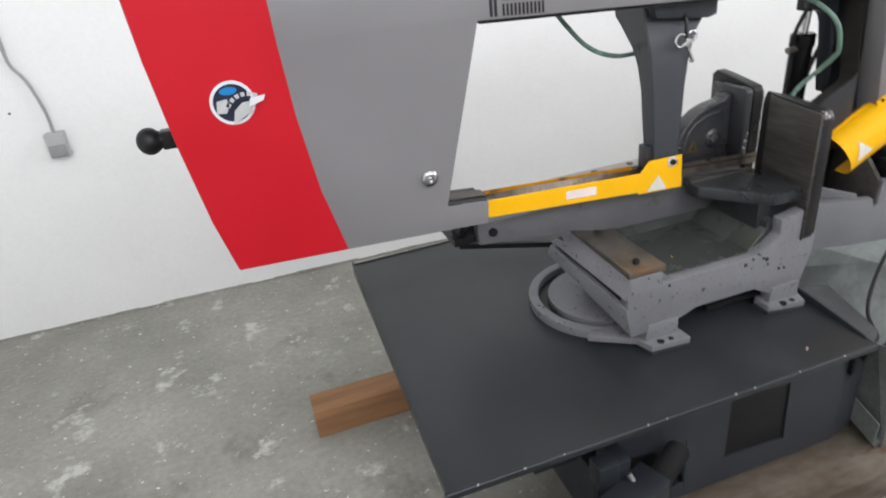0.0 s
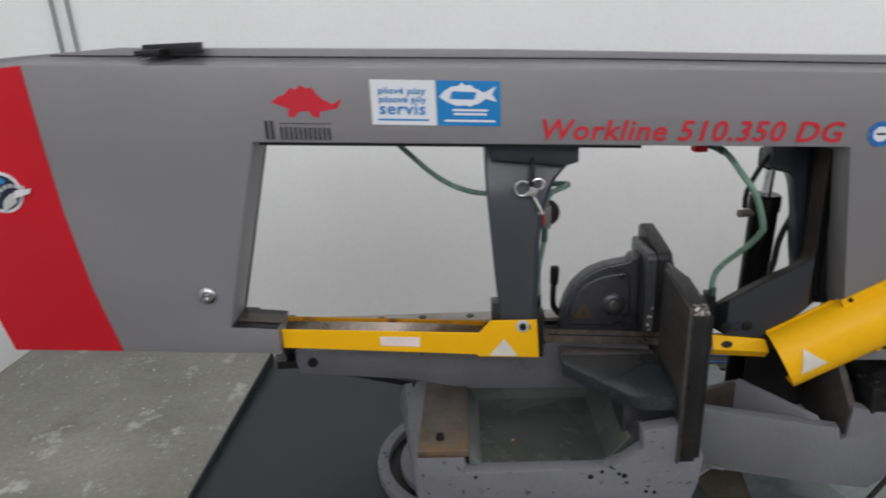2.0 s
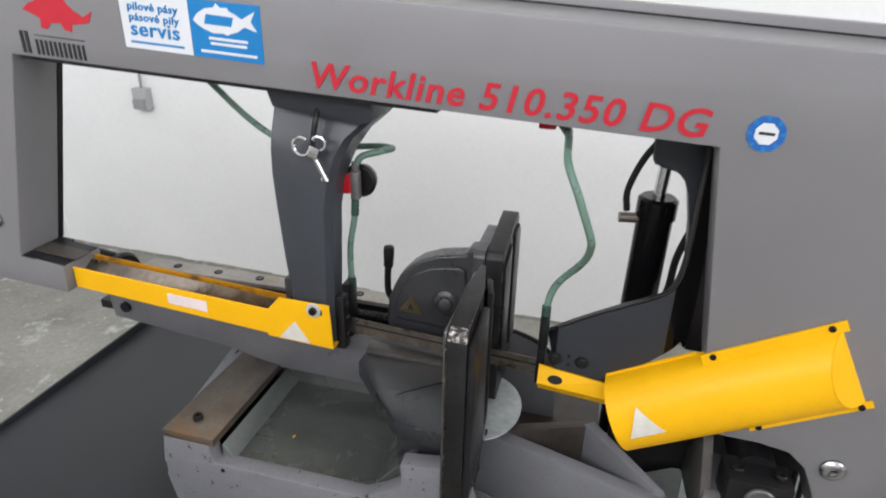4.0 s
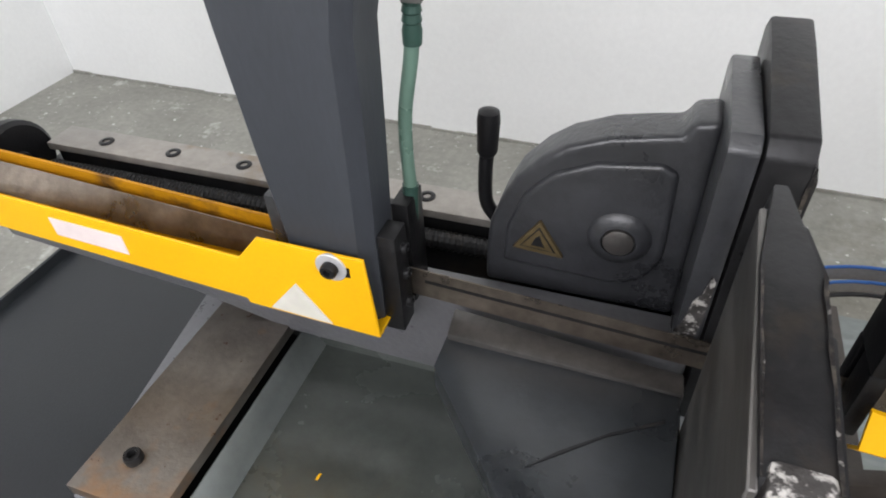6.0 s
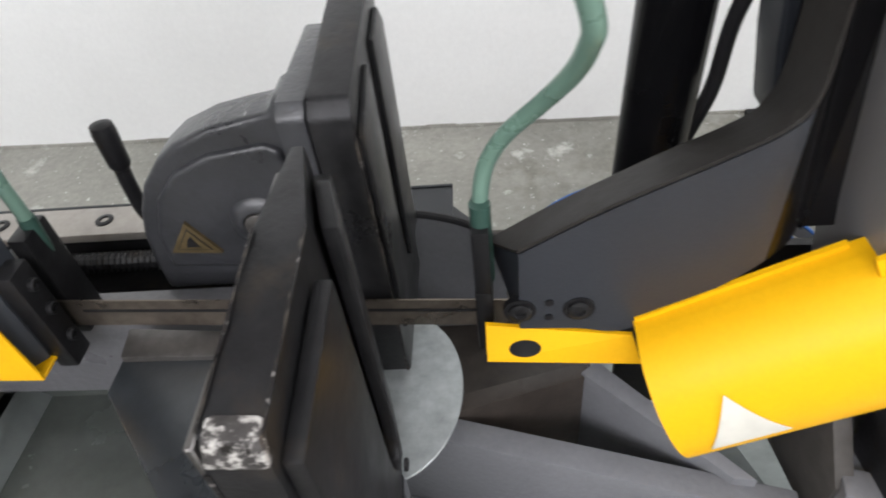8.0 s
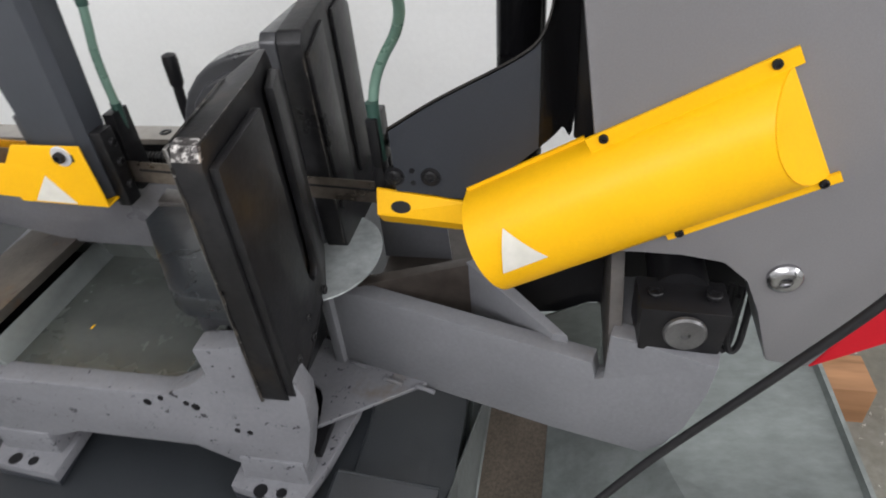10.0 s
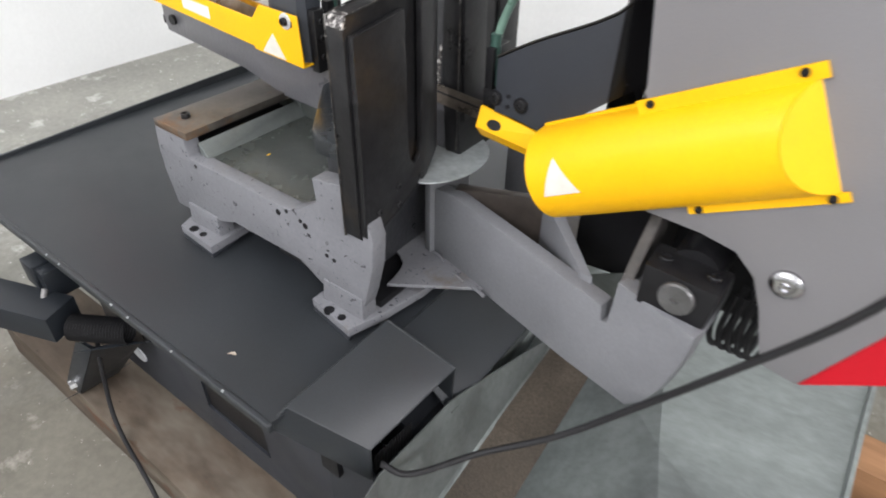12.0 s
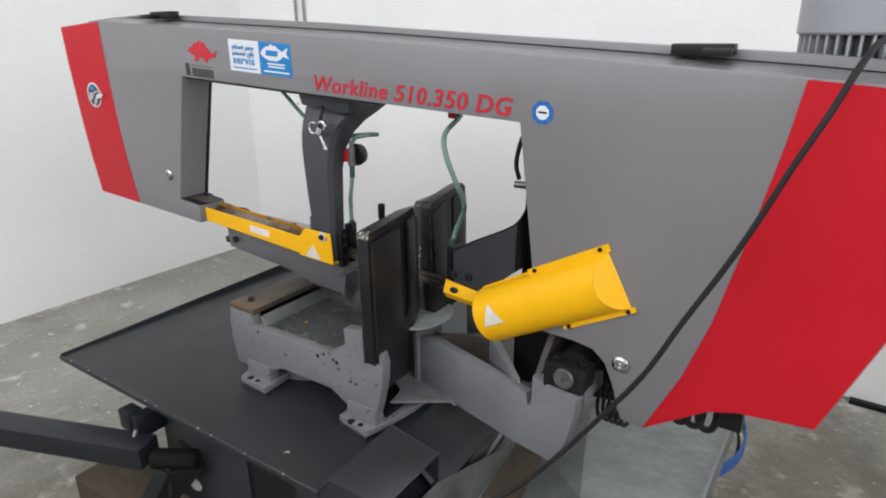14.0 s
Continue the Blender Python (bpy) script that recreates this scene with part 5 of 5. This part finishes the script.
# box over the chip conveyor motor
box = part("chip_cover", rounded(merged(bm_hull([(0.752, -0.325, 0.489), (0.860, -0.281, 0.437), (0.880, -0.116, 0.470), (0.760, -0.130, 0.507),
                                                 (0.752, -0.325, 0.492), (0.860, -0.281, 0.440), (0.880, -0.116, 0.473), (0.760, -0.130, 0.510)]),
                                         bm_hull([(0.742, -0.356, 0.474), (0.848, -0.272, 0.345), (0.848, -0.268, 0.345), (0.748, -0.350, 0.474),
                                                  (0.752, -0.325, 0.492), (0.860, -0.281, 0.440), (0.860, -0.277, 0.440), (0.752, -0.321, 0.492)]),
                                         bm_hull([(0.746, -0.352, 0.482), (0.754, -0.13, 0.482), (0.758, -0.13, 0.482), (0.750, -0.352, 0.482),
                                                  (0.750, -0.325, 0.4915), (0.758, -0.130, 0.5095), (0.762, -0.130, 0.5095), (0.754, -0.325, 0.4915)]),
                                         bm_hull([(0.760, -0.130, 0.47), (0.868, -0.106, 0.38), (0.868, -0.102, 0.38), (0.760, -0.126, 0.47),
                                                  (0.760, -0.130, 0.510), (0.880, -0.116, 0.473), (0.880, -0.112, 0.473), (0.760, -0.126, 0.510)])), 0.001, 1), M_TRAY, saw, "dark grey folded sheet cover with an open side")
# added black block darkens the hollow in place of real shade
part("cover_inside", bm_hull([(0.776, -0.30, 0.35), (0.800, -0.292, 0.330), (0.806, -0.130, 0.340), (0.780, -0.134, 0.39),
                             (0.776, -0.30, 0.470), (0.796, -0.290, 0.460), (0.808, -0.132, 0.484), (0.780, -0.134, 0.492)]), M_BLACK, box, "black block painting the shade inside the cover", smooth=0)
part("base_corner", bm_hull([(0.775, -0.2885, 0.14), (0.858, -0.268, 0.14), (0.858, -0.262, 0.14), (0.775, -0.282, 0.14),
                            (0.775, -0.2885, 0.458), (0.850, -0.2705, 0.352), (0.850, -0.264, 0.352), (0.775, -0.282, 0.458)]), M_DARK, box, smooth=0)
for k in range(14):
    p = Vector((0.842, -0.258, 0.345)).lerp(Vector((0.852, -0.19, 0.360)), k / 13)
    part("brush_bristle", bm_cyl(p, p + Vector((0.004, 0, 0.045)), 0.0022, 0.001, 6), M_RUBBER, box)
# zinc chute and filter strip: a shallow gutter that falls to the front
def strip(rows, thick=0.003):
    """A sheet through rows of points; each row runs across."""
    bm = bmesh.new()
    vs = [[bm.verts.new(p) for p in row] for row in rows]
    for q, w in zip(vs, vs[1:]):
        for k in range(len(q) - 1):
            bm.faces.new((q[k], q[k + 1], w[k + 1], w[k]))
    bmesh.ops.recalc_face_normals(bm, faces=bm.faces[:])
    if sum(f.normal.z for f in bm.faces) < 0:
        bmesh.ops.reverse_faces(bm, faces=bm.faces[:])
    bmesh.ops.solidify(bm, geom=bm.faces[:], thickness=thick)
    return bm


chute = part("chip_chute", strip([[(0.862, y, z + 0.075), (0.858, y, z + 0.012), (0.868, y, z), (0.876, y, z + 0.012), (0.886, y, z + 0.012), (0.893, y, z), (xf + 0.004, y, z - 0.002)]
                                  for y, z, xf in ((0.45, 0.40, 0.92), (0.166, 0.31, 0.904), (-0.012, 0.25, 0.896), (-0.164, 0.19, 0.888), (-0.34, 0.12, 0.882))]), M_GALV, saw, "galvanised sheet chip chute", smooth=0)
part("chute_side", strip([[(0.899, 0.166, 0.325), (0.902, 0.166, 0.312)], [(0.879, -0.02, 0.368), (0.895, -0.02, 0.249)], [(0.876, -0.116, 0.396), (0.890, -0.116, 0.210)],
                          [(0.875, -0.279, 0.396), (0.885, -0.279, 0.146)], [(0.890, -0.346, 0.396), (0.882, -0.346, 0.119)]], 0.002), M_GALV, chute, smooth=0)
part("filter_strip", strip([[(0.918, 0.45, 0.40), (1.016, 0.45, 0.42)], [(0.904, 0.166, 0.308), (1.005, 0.166, 0.345)], [(0.896, -0.012, 0.248), (1.0, -0.012, 0.263)], [(0.888, -0.164, 0.188), (0.996, -0.164, 0.18)], [(0.882, -0.34, 0.118), (0.99, -0.34, 0.09)]]), M_MESH, chute, "brown oily filter strip", smooth=0)
part("drip_pan", strip([[(1.012, 0.45, 0.425), (1.06, 0.45, 0.43), (1.376, 0.45, 0.44), (1.378, 0.45, 0.452), (1.384, 0.45, 0.452), (1.386, 0.45, 0.40)], [(1.003, 0.166, 0.348), (1.105, 0.166, 0.41), (1.378, 0.166, 0.44), (1.380, 0.166, 0.452), (1.386, 0.166, 0.452), (1.388, 0.166, 0.40)],
                        [(0.999, -0.012, 0.268), (1.165, -0.012, 0.415), (1.382, -0.012, 0.44), (1.384, -0.012, 0.452), (1.390, -0.012, 0.452), (1.392, -0.012, 0.40)],
                        [(0.994, -0.164, 0.19), (1.225, -0.164, 0.415), (1.385, -0.164, 0.44), (1.387, -0.164, 0.452), (1.393, -0.164, 0.452), (1.395, -0.164, 0.40)]]), M_GALV, chute, "galvanised drip pan", smooth=0)
part("pan_support", bm_box(1.26, 1.36, -0.02, 0.40, 0.06, 0.318), M_DARK, chute)
for x in (1.30, 1.325, 1.35):
    part("cable_loop", bm_tube([(x, 0.09, 0.68), (x + 0.004, 0.09, 0.62), (x + 0.02, 0.09, 0.604), (x + 0.034, 0.09, 0.62), (x + 0.036, 0.09, 0.68)], 0.007, 8, 5), M_RUBBER, saw)
part("cable_clamp", rounded(bm_box(1.392, 1.432, 0.07, 0.10, 0.63, 0.74), 0.003), M_BLACK, saw)
# gear motor above the hinge end
motor = part("gear_motor", bm_lathe((1.50, 0.19, 1.33), (1.50, 0.19, 1.50), [(0, 0.094), (0.02, 0.097), (0.97, 0.097), (1, 0.09), (1, 0.001)], 40), M_MOTOR, saw, "light grey gear motor with cooling fins")
part("motor_core", bm_cyl((1.50, 0.19, 1.25), (1.50, 0.19, 1.335), 0.075), M_DARK, motor)
for k in range(36):
    a = math.tau * k / 36
    q = Matrix.Translation((1.50, 0.19, 0)) @ Matrix.Rotation(a, 4, "Z")
    part("fin", turned(bm_box(0.07, 0.092, -0.002, 0.002, 1.26, 1.33), q), M_MOTOR, motor, smooth=0)
hex_bolt("screw", (1.535, 0.10, 1.352), (0.3, -1, 0), 0.007, motor, M_BLACK, 0.005)
part("motor_foot", rounded(bm_box(1.39, 1.60, 0.075, 0.30, 1.10, 1.262), 0.003), M_MOTOR, motor)
# lift cylinder and its hoses
cyl = part("lift_cylinder", bm_lathe((0.952, 0.16, 0.62), (0.962, 0.16, 1.058), [(0, 0.027), (0.92, 0.027), (0.925, 0.030), (0.99, 0.030), (1, 0.025), (1, 0.001)], 28), M_GLOSS, saw, "black hydraulic lift cylinder")
part("piston_rod", bm_cyl((0.962, 0.16, 1.05), (0.967, 0.158, 1.15), 0.0095), M_STEEL, cyl, "bright piston rod")
part("rod_eye", rounded(bm_box(0.946, 0.980, 0.135, 0.180, 1.112, 1.15), 0.004), M_BLACK, cyl)
arch = [(0.940, 1.190), (0.942, 1.122), (0.955, 1.115), (0.978, 1.110), (0.989, 1.098), (0.997, 1.078), (1.006, 1.030), (1.013, 0.960), (1.024, 0.900), (1.070, 0.900), (1.070, 1.185)]
part("lift_arch", rounded(bm_poly(arch, 0.112, 0.155), 0.006, 3), M_DARK, cyl, "dark arched lift bracket inside the bow")
part("pressure_hose", bm_tube([(0.918, 0.15, 1.035), (0.915, 0.14, 1.07), (0.93, 0.13, 1.12), (0.955, 0.12, 1.165), (0.96, 0.11, 1.19)], 0.005, 10), M_RUBBER, cyl)
part("pressure_hose", bm_tube([(0.985, 0.17, 0.85), (1.0, 0.17, 0.90), (1.004, 0.165, 0.96), (1.02, 0.15, 1.03)], 0.006, 10), M_RUBBER, cyl)
part("fitting", bm_cyl((0.908, 0.15, 1.022), (0.94, 0.155, 1.022), 0.008), M_MACH, cyl)
# coolant hoses and tap
tap = part("coolant_tap", bm_lathe((0.512, 0.096, 1.06), (0.512, 0.076, 1.06), [(0, 0.012), (0.1, 0.024), (0.8, 0.027), (1, 0.022), (1, 0.001)], 24), M_BLACK, saw, "black coolant tap with red lever")
part("tap_lever", rounded(bm_box(0.487, 0.507, 0.052, 0.07, 1.045, 1.075), 0.005, 2), M_RED, tap, "red plastic lever")
part("tap_body", rounded(bm_box(0.5055, 0.519, 0.055, 0.07, 1.036, 1.08), 0.002), M_DULL, tap, "grey metal tap body")
part("tap_nipple", bm_cyl((0.511, 0.066, 1.078), (0.511, 0.066, 1.094), 0.006), M_DULL, tap)
part("coolant_hose", bm_tube([(0.509, 0.066, 1.03), (0.506, 0.066, 1.0), (0.4985, 0.066, 0.96), (0.4965, 0.066, 0.93), (0.497, 0.066, 0.895)], 0.0050, 12), M_HOSE, tap, "green coolant hose")
part("hose_sleeve", bm_lathe((0.509, 0.066, 1.037), (0.5075, 0.066, 1.007), [(0, 0.0066), (0.12, 0.0066), (0.16, 0.0056), (0.3, 0.0066), (0.34, 0.0056), (0.5, 0.0066), (0.55, 0.0056), (0.7, 0.0066), (1, 0.0062)], 16), M_SLEEVE, tap)
part("hose_sleeve", bm_cyl((0.497, 0.066, 0.897), (0.492, 0.066, 0.82), 0.0062), M_SLEEVE, tap)
part("coolant_hose", bm_tube([(0.511, 0.066, 1.088), (0.522, 0.068, 1.103), (0.548, 0.08, 1.110), (0.555, 0.11, 1.108), (0.51, 0.13, 1.102), (0.42, 0.12, 1.092), (0.36, 0.12, 1.101), (0.305, 0.12, 1.131), (0.245, 0.11, 1.19), (0.22, 0.10, 1.22)], 0.0052, 12), M_HOSE, tap, "green coolant hose")
hose = part("coolant_hose", bm_tube([(0.806, 0.09, 1.178), (0.825, 0.048, 1.170), (0.832, -0.010, 1.146), (0.851, -0.034, 1.110), (0.871, -0.029, 1.056), (0.873, -0.018, 1.036), (0.869, 0.002, 1.012), (0.857, 0.022, 0.986), (0.839, 0.036, 0.960), (0.827, 0.040, 0.938), (0.822, 0.036, 0.918), (0.821, 0.031, 0.90)], 0.0053, 12), M_HOSE, saw, "green coolant hose")
part("hose_sleeve", bm_tube([(0.804, 0.092, 1.178), (0.815, 0.070, 1.176), (0.825, 0.048, 1.170)], 0.0066, 12), M_SLEEVE, hose)
part("hose_clip", rounded(bm_box(0.782, 0.806, 0.075, 0.10, 1.165, 1.195), 0.003), M_RED, hose, "red hose fitting")
part("hose_sleeve", bm_cyl((0.821, 0.03, 0.915), (0.8215, 0.03, 0.85), 0.0068), M_SLEEVE, hose)
# roller support arm below the tray
SD, SN = Vector((-0.936, -0.352, 0)), Vector((0.352, -0.936, 0))
S0 = Vector((0.165, -0.345, 0.38))
sup_c = []
for z in (0.322, 0.380):
    for p in (S0, S0 + SN * 0.07, S0 + SD * 1.2 + SN * 0.07, S0 + SD * 1.2):
        sup_c.append((p.x, p.y, z))
sup = part("support_arm", rounded(bm_hull(sup_c), 0.003), M_STAND, saw, "dark grey square tube support arm")
part("arm_bracket", rounded(merged(bm_box(0.095, 0.125, -0.37, -0.29, 0.36, 0.425), bm_box(0.05, 0.098, -0.375, -0.335, 0.375, 0.43)), 0.004), M_STAND, sup)
part("arm_foot", rounded(bm_hull([(0.047, -0.396, 0.101), (0.105, -0.396, 0.101), (0.047, -0.388, 0.101), (0.105, -0.388, 0.101),
                                  (0.205, -0.385, 0.318), (0.250, -0.378, 0.318), (0.205, -0.377, 0.318), (0.250, -0.370, 0.318)]), 0.002), M_STAND, sup)
part("arm_foot", rounded(bm_hull([(0.105, -0.396, 0.101), (0.112, -0.312, 0.101), (0.097, -0.394, 0.101), (0.104, -0.310, 0.101),
                                  (0.250, -0.378, 0.318), (0.305, -0.312, 0.318), (0.242, -0.375, 0.318), (0.297, -0.309, 0.318)]), 0.002), M_STAND, sup)
part("foot_bolt", bm_cyl((0.098, -0.390, 0.128), (0.094, -0.404, 0.127), 0.011, seg=8), M_STEEL, sup, "bright foot bolt")
part("clamp_screw", bm_cyl((0.118, -0.372, 0.39), (0.125, -0.385, 0.372), 0.006, seg=10), M_DULL, sup)
bm = bmesh.new()
prev = None
for k in range(41):
    p = Vector((0.185, -0.376, 0.335)).lerp(Vector((0.282, -0.316, 0.335)), k / 40)
    r = 0.026 if k % 2 else 0.022
    d, a, b = frame_of(Vector((0.13, 0.08, 0)))
    row = [bm.verts.new(p + r * (math.cos(j * math.tau / 14) * a + math.sin(j * math.tau / 14) * b)) for j in range(14)]
    if prev:
        for j in range(14):
            bm.faces.new((prev[j], prev[(j + 1) % 14], row[(j + 1) % 14], row[j]))
    prev = row
part("ribbed_sleeve", bm, M_RUBBER, sup, "black ribbed rubber sleeve")

# ---- loose things ----
key = thing("lock_key", (0.475, -0.005, 1.09), "nickel-plated twin-loop lock key hanging on the guide arm", "key")
def ring_arc(cx, cz, r, a0, a1):
    return bm_tube([(x, -0.004, z) for x, z in arc(cx, cz, r, a0, a1, 16)], 0.0029, 10, 1, True)


part("bow", ring_arc(0.4600, 1.1310, 0.0130, 50, 335), M_STEEL, key)
part("bow", ring_arc(0.4870, 1.1375, 0.0098, -70, 150), M_STEEL, key)
part("key_block", rounded(bm_hull([(0.468, -0.0075, 1.119), (0.482, -0.0075, 1.113), (0.482, 0.0, 1.113), (0.468, 0.0, 1.119), (0.473, -0.0075, 1.135), (0.489, -0.0075, 1.130), (0.489, 0.0, 1.130), (0.473, 0.0, 1.135)]), 0.002), M_STEEL, key)
part("shank", merged(bm_cyl((0.479, -0.003, 1.115), (0.495, -0.003, 1.083), 0.0038), rounded(bm_box(0.487, 0.498, -0.005, -0.001, 1.082, 1.088), 0.001)), M_STEEL, key)
part("cord", bm_tube([(0.476, -0.001, 1.134), (0.477, 0.002, 1.150), (0.479, 0.008, 1.170), (0.478, 0.03, 1.20)], 0.0042, 10), M_BLACK, key, "short black cord")
cable = solid("power_cable", bm_tube([(1.545, 0.11, 1.30), (1.530, 0.02, 1.325), (1.512, -0.05, 1.300), (1.487, -0.072, 1.235), (1.455, -0.08, 1.16), (1.418, -0.08, 1.066), (1.382, -0.08, 0.985), (1.337, -0.08, 0.893), (1.287, -0.08, 0.785), (1.222, -0.08, 0.680), (1.13, -0.083, 0.542), (1.05, -0.11, 0.447), (0.965, -0.17, 0.40), (0.905, -0.25, 0.39), (0.866, -0.268, 0.40)], 0.0048, 12, 10), M_RUBBER, "slack black power cable in front of the saw bow", "cable")
solid("floor_cable", bm_tube([(0.235, -0.345, 0.335), (0.232, -0.362, 0.30), (0.231, -0.378, 0.20), (0.252, -0.392, 0.145), (0.292, -0.403, 0.112), (0.36, -0.416, 0.100), (0.42, -0.428, 0.065), (0.48, -0.45, 0.02), (0.56, -0.49, 0.006), (0.72, -0.54, 0.006), (0.95, -0.60, 0.006)], 0.0045, 10, 8), M_RUBBER, "thin black cable trailing on the floor", "cable")


def timber(name, x0, x1, y0, y1, z0, z1, mat, label, turn=0.0):
    bm = bm_box(x0, x1, y0, y1, z0, z1)
    bmesh.ops.subdivide_edges(bm, edges=[e for e in bm.edges if e.calc_length() > 0.2], cuts=9)
    for v in bm.verts:
        v.co += Vector((random.uniform(-1, 1), random.uniform(-1, 1), random.uniform(-1, 1))) * 0.0012
    m = Matrix.Translation(((x0 + x1) / 2, (y0 + y1) / 2, 0)) @ Matrix.Rotation(radians(turn), 4, "Z") @ Matrix.Translation((-(x0 + x1) / 2, -(y0 + y1) / 2, 0))
    return solid(name, rounded(turned(bm, m), 0.003, 2, 50), mat, label, "timber", group="timbers under the saw")


timber("timber_beam", -0.45, 1.65, 0.44, 0.54, 0.0, 0.1, M_WOOD, "sawn orange-brown timber beam lying under the saw", 0)
timber("timber_plank", -0.25, 1.3, -0.398, -0.22, 0.0, 0.1, M_OLDWOOD, "dirty wide timber plank under the saw base", 0)
# blade coil under the drip pan behind the saw
coil = thing("blade_coil", (1.14, 0.46, 0.32), "coiled saw blade with blue edge strip under the drip pan", "blade coil")


def hoop(r, z0, z1, cx, cy):
    bm = bmesh.new()
    rows = []
    for k in range(73):
        a = math.tau * k / 72
        c, s = math.cos(a), math.sin(a)
        rows.append([bm.verts.new((cx + rr * c, cy + rr * s, zz)) for rr, zz in ((r, z0), (r + 0.0015, z0), (r + 0.0015, z1), (r, z1))])
    for q, w in zip(rows, rows[1:]):
        for k in range(4):
            bm.faces.new((q[k], q[(k + 1) % 4], w[(k + 1) % 4], w[k]))
    return bm


for r, z, cx, cy in ((0.283, 0.326, 1.122, 0.468), (0.252, 0.322, 1.118, 0.462)):
    part("coil_band", hoop(r, z, z + 0.030, cx, cy), M_TURNED, coil)
    part("edge_strip", bm_tube([(cx + (r + 0.001) * math.cos(math.tau * k / 48), cy + (r + 0.001) * math.sin(math.tau * k / 48), z + 0.031) for k in range(49)], 0.0032, 8, 1, True), M_BLUEHOSE, coil, "blue plastic edge strip")
    part("edge_cover", hoop(r + 0.0022, z + 0.001, z + 0.031, cx, cy), M_BLUEHOSE, coil, "blue plastic cover round the band")
for r, z, cx in ((0.272, 0.326, 1.122), (0.238, 0.336, 1.118)):
    part("coil_loop", bm_tube([(cx + r * math.cos(math.tau * k / 48), 0.462 + r * math.sin(math.tau * k / 48), z) for k in range(49)], 0.004, 8, 1, True), M_RUBBER, coil, "thin black edge cord")
solid("wall_bar", room_box(3.42, 4.2, -0.04, -0.015, 0.002, 0.02), M_BLACK, "black bar lying on the floor along the white wall", "bar")
# wall socket with conduits
sock = thing("wall_socket", tuple(ROOM @ Vector((0.62, -0.02, 0.785))), "small grey surface-mounted socket box on the white wall", "socket")
part("socket_box", rounded(room_box(0.606, 0.676, -0.045, 0.0, 0.745, 0.840), 0.005), M_GREYPLASTIC, sock)
part("socket_lid", rounded(room_box(0.611, 0.671, -0.055, -0.045, 0.750, 0.795), 0.004), M_PIPE, sock)
part("cable", bm_tube([ROOM @ Vector(p) for p in ((0.641, -0.02, 0.838), (0.64, -0.02, 0.92), (0.62, -0.018, 1.03), (0.585, -0.016, 1.10), (0.58, -0.014, 1.16))], 0.006, 10), M_PIPE, sock)
for u, z0 in ((0.515, 1.155), (0.58, 1.15)):
    solid("conduit_pipe", bm_tube([ROOM @ Vector((u, -0.014, z0)), ROOM @ Vector((u, -0.014, 2.0)), ROOM @ Vector((u, -0.014, ROOM_H))], 0.0075, 12, 1, True), M_PIPE, "thin grey conduit running up the white wall", "conduit", group="wall conduits")
for u in (0.455, 0.515):
    solid("wall_plug", bm_lathe(ROOM @ Vector((u, 0.001, 0.93)), ROOM @ Vector((u, -0.003, 0.93)), [(0, 0.005), (1, 0.004), (1, 0.0005)], 12), M_DARK, "small dark wall plug hole in the white wall", "wall plug", group="wall plugs")

# dry flake on the tray
solid("wood_flake", strip([[(0.607, -0.310, 0.4868), (0.612, -0.308, 0.488), (0.619, -0.305, 0.4868)], [(0.609, -0.305, 0.487), (0.614, -0.302, 0.4885), (0.619, -0.303, 0.487)]], 0.0010), M_STRAW, "small dry tan wood flake lying on the dark tray", "wood flake")
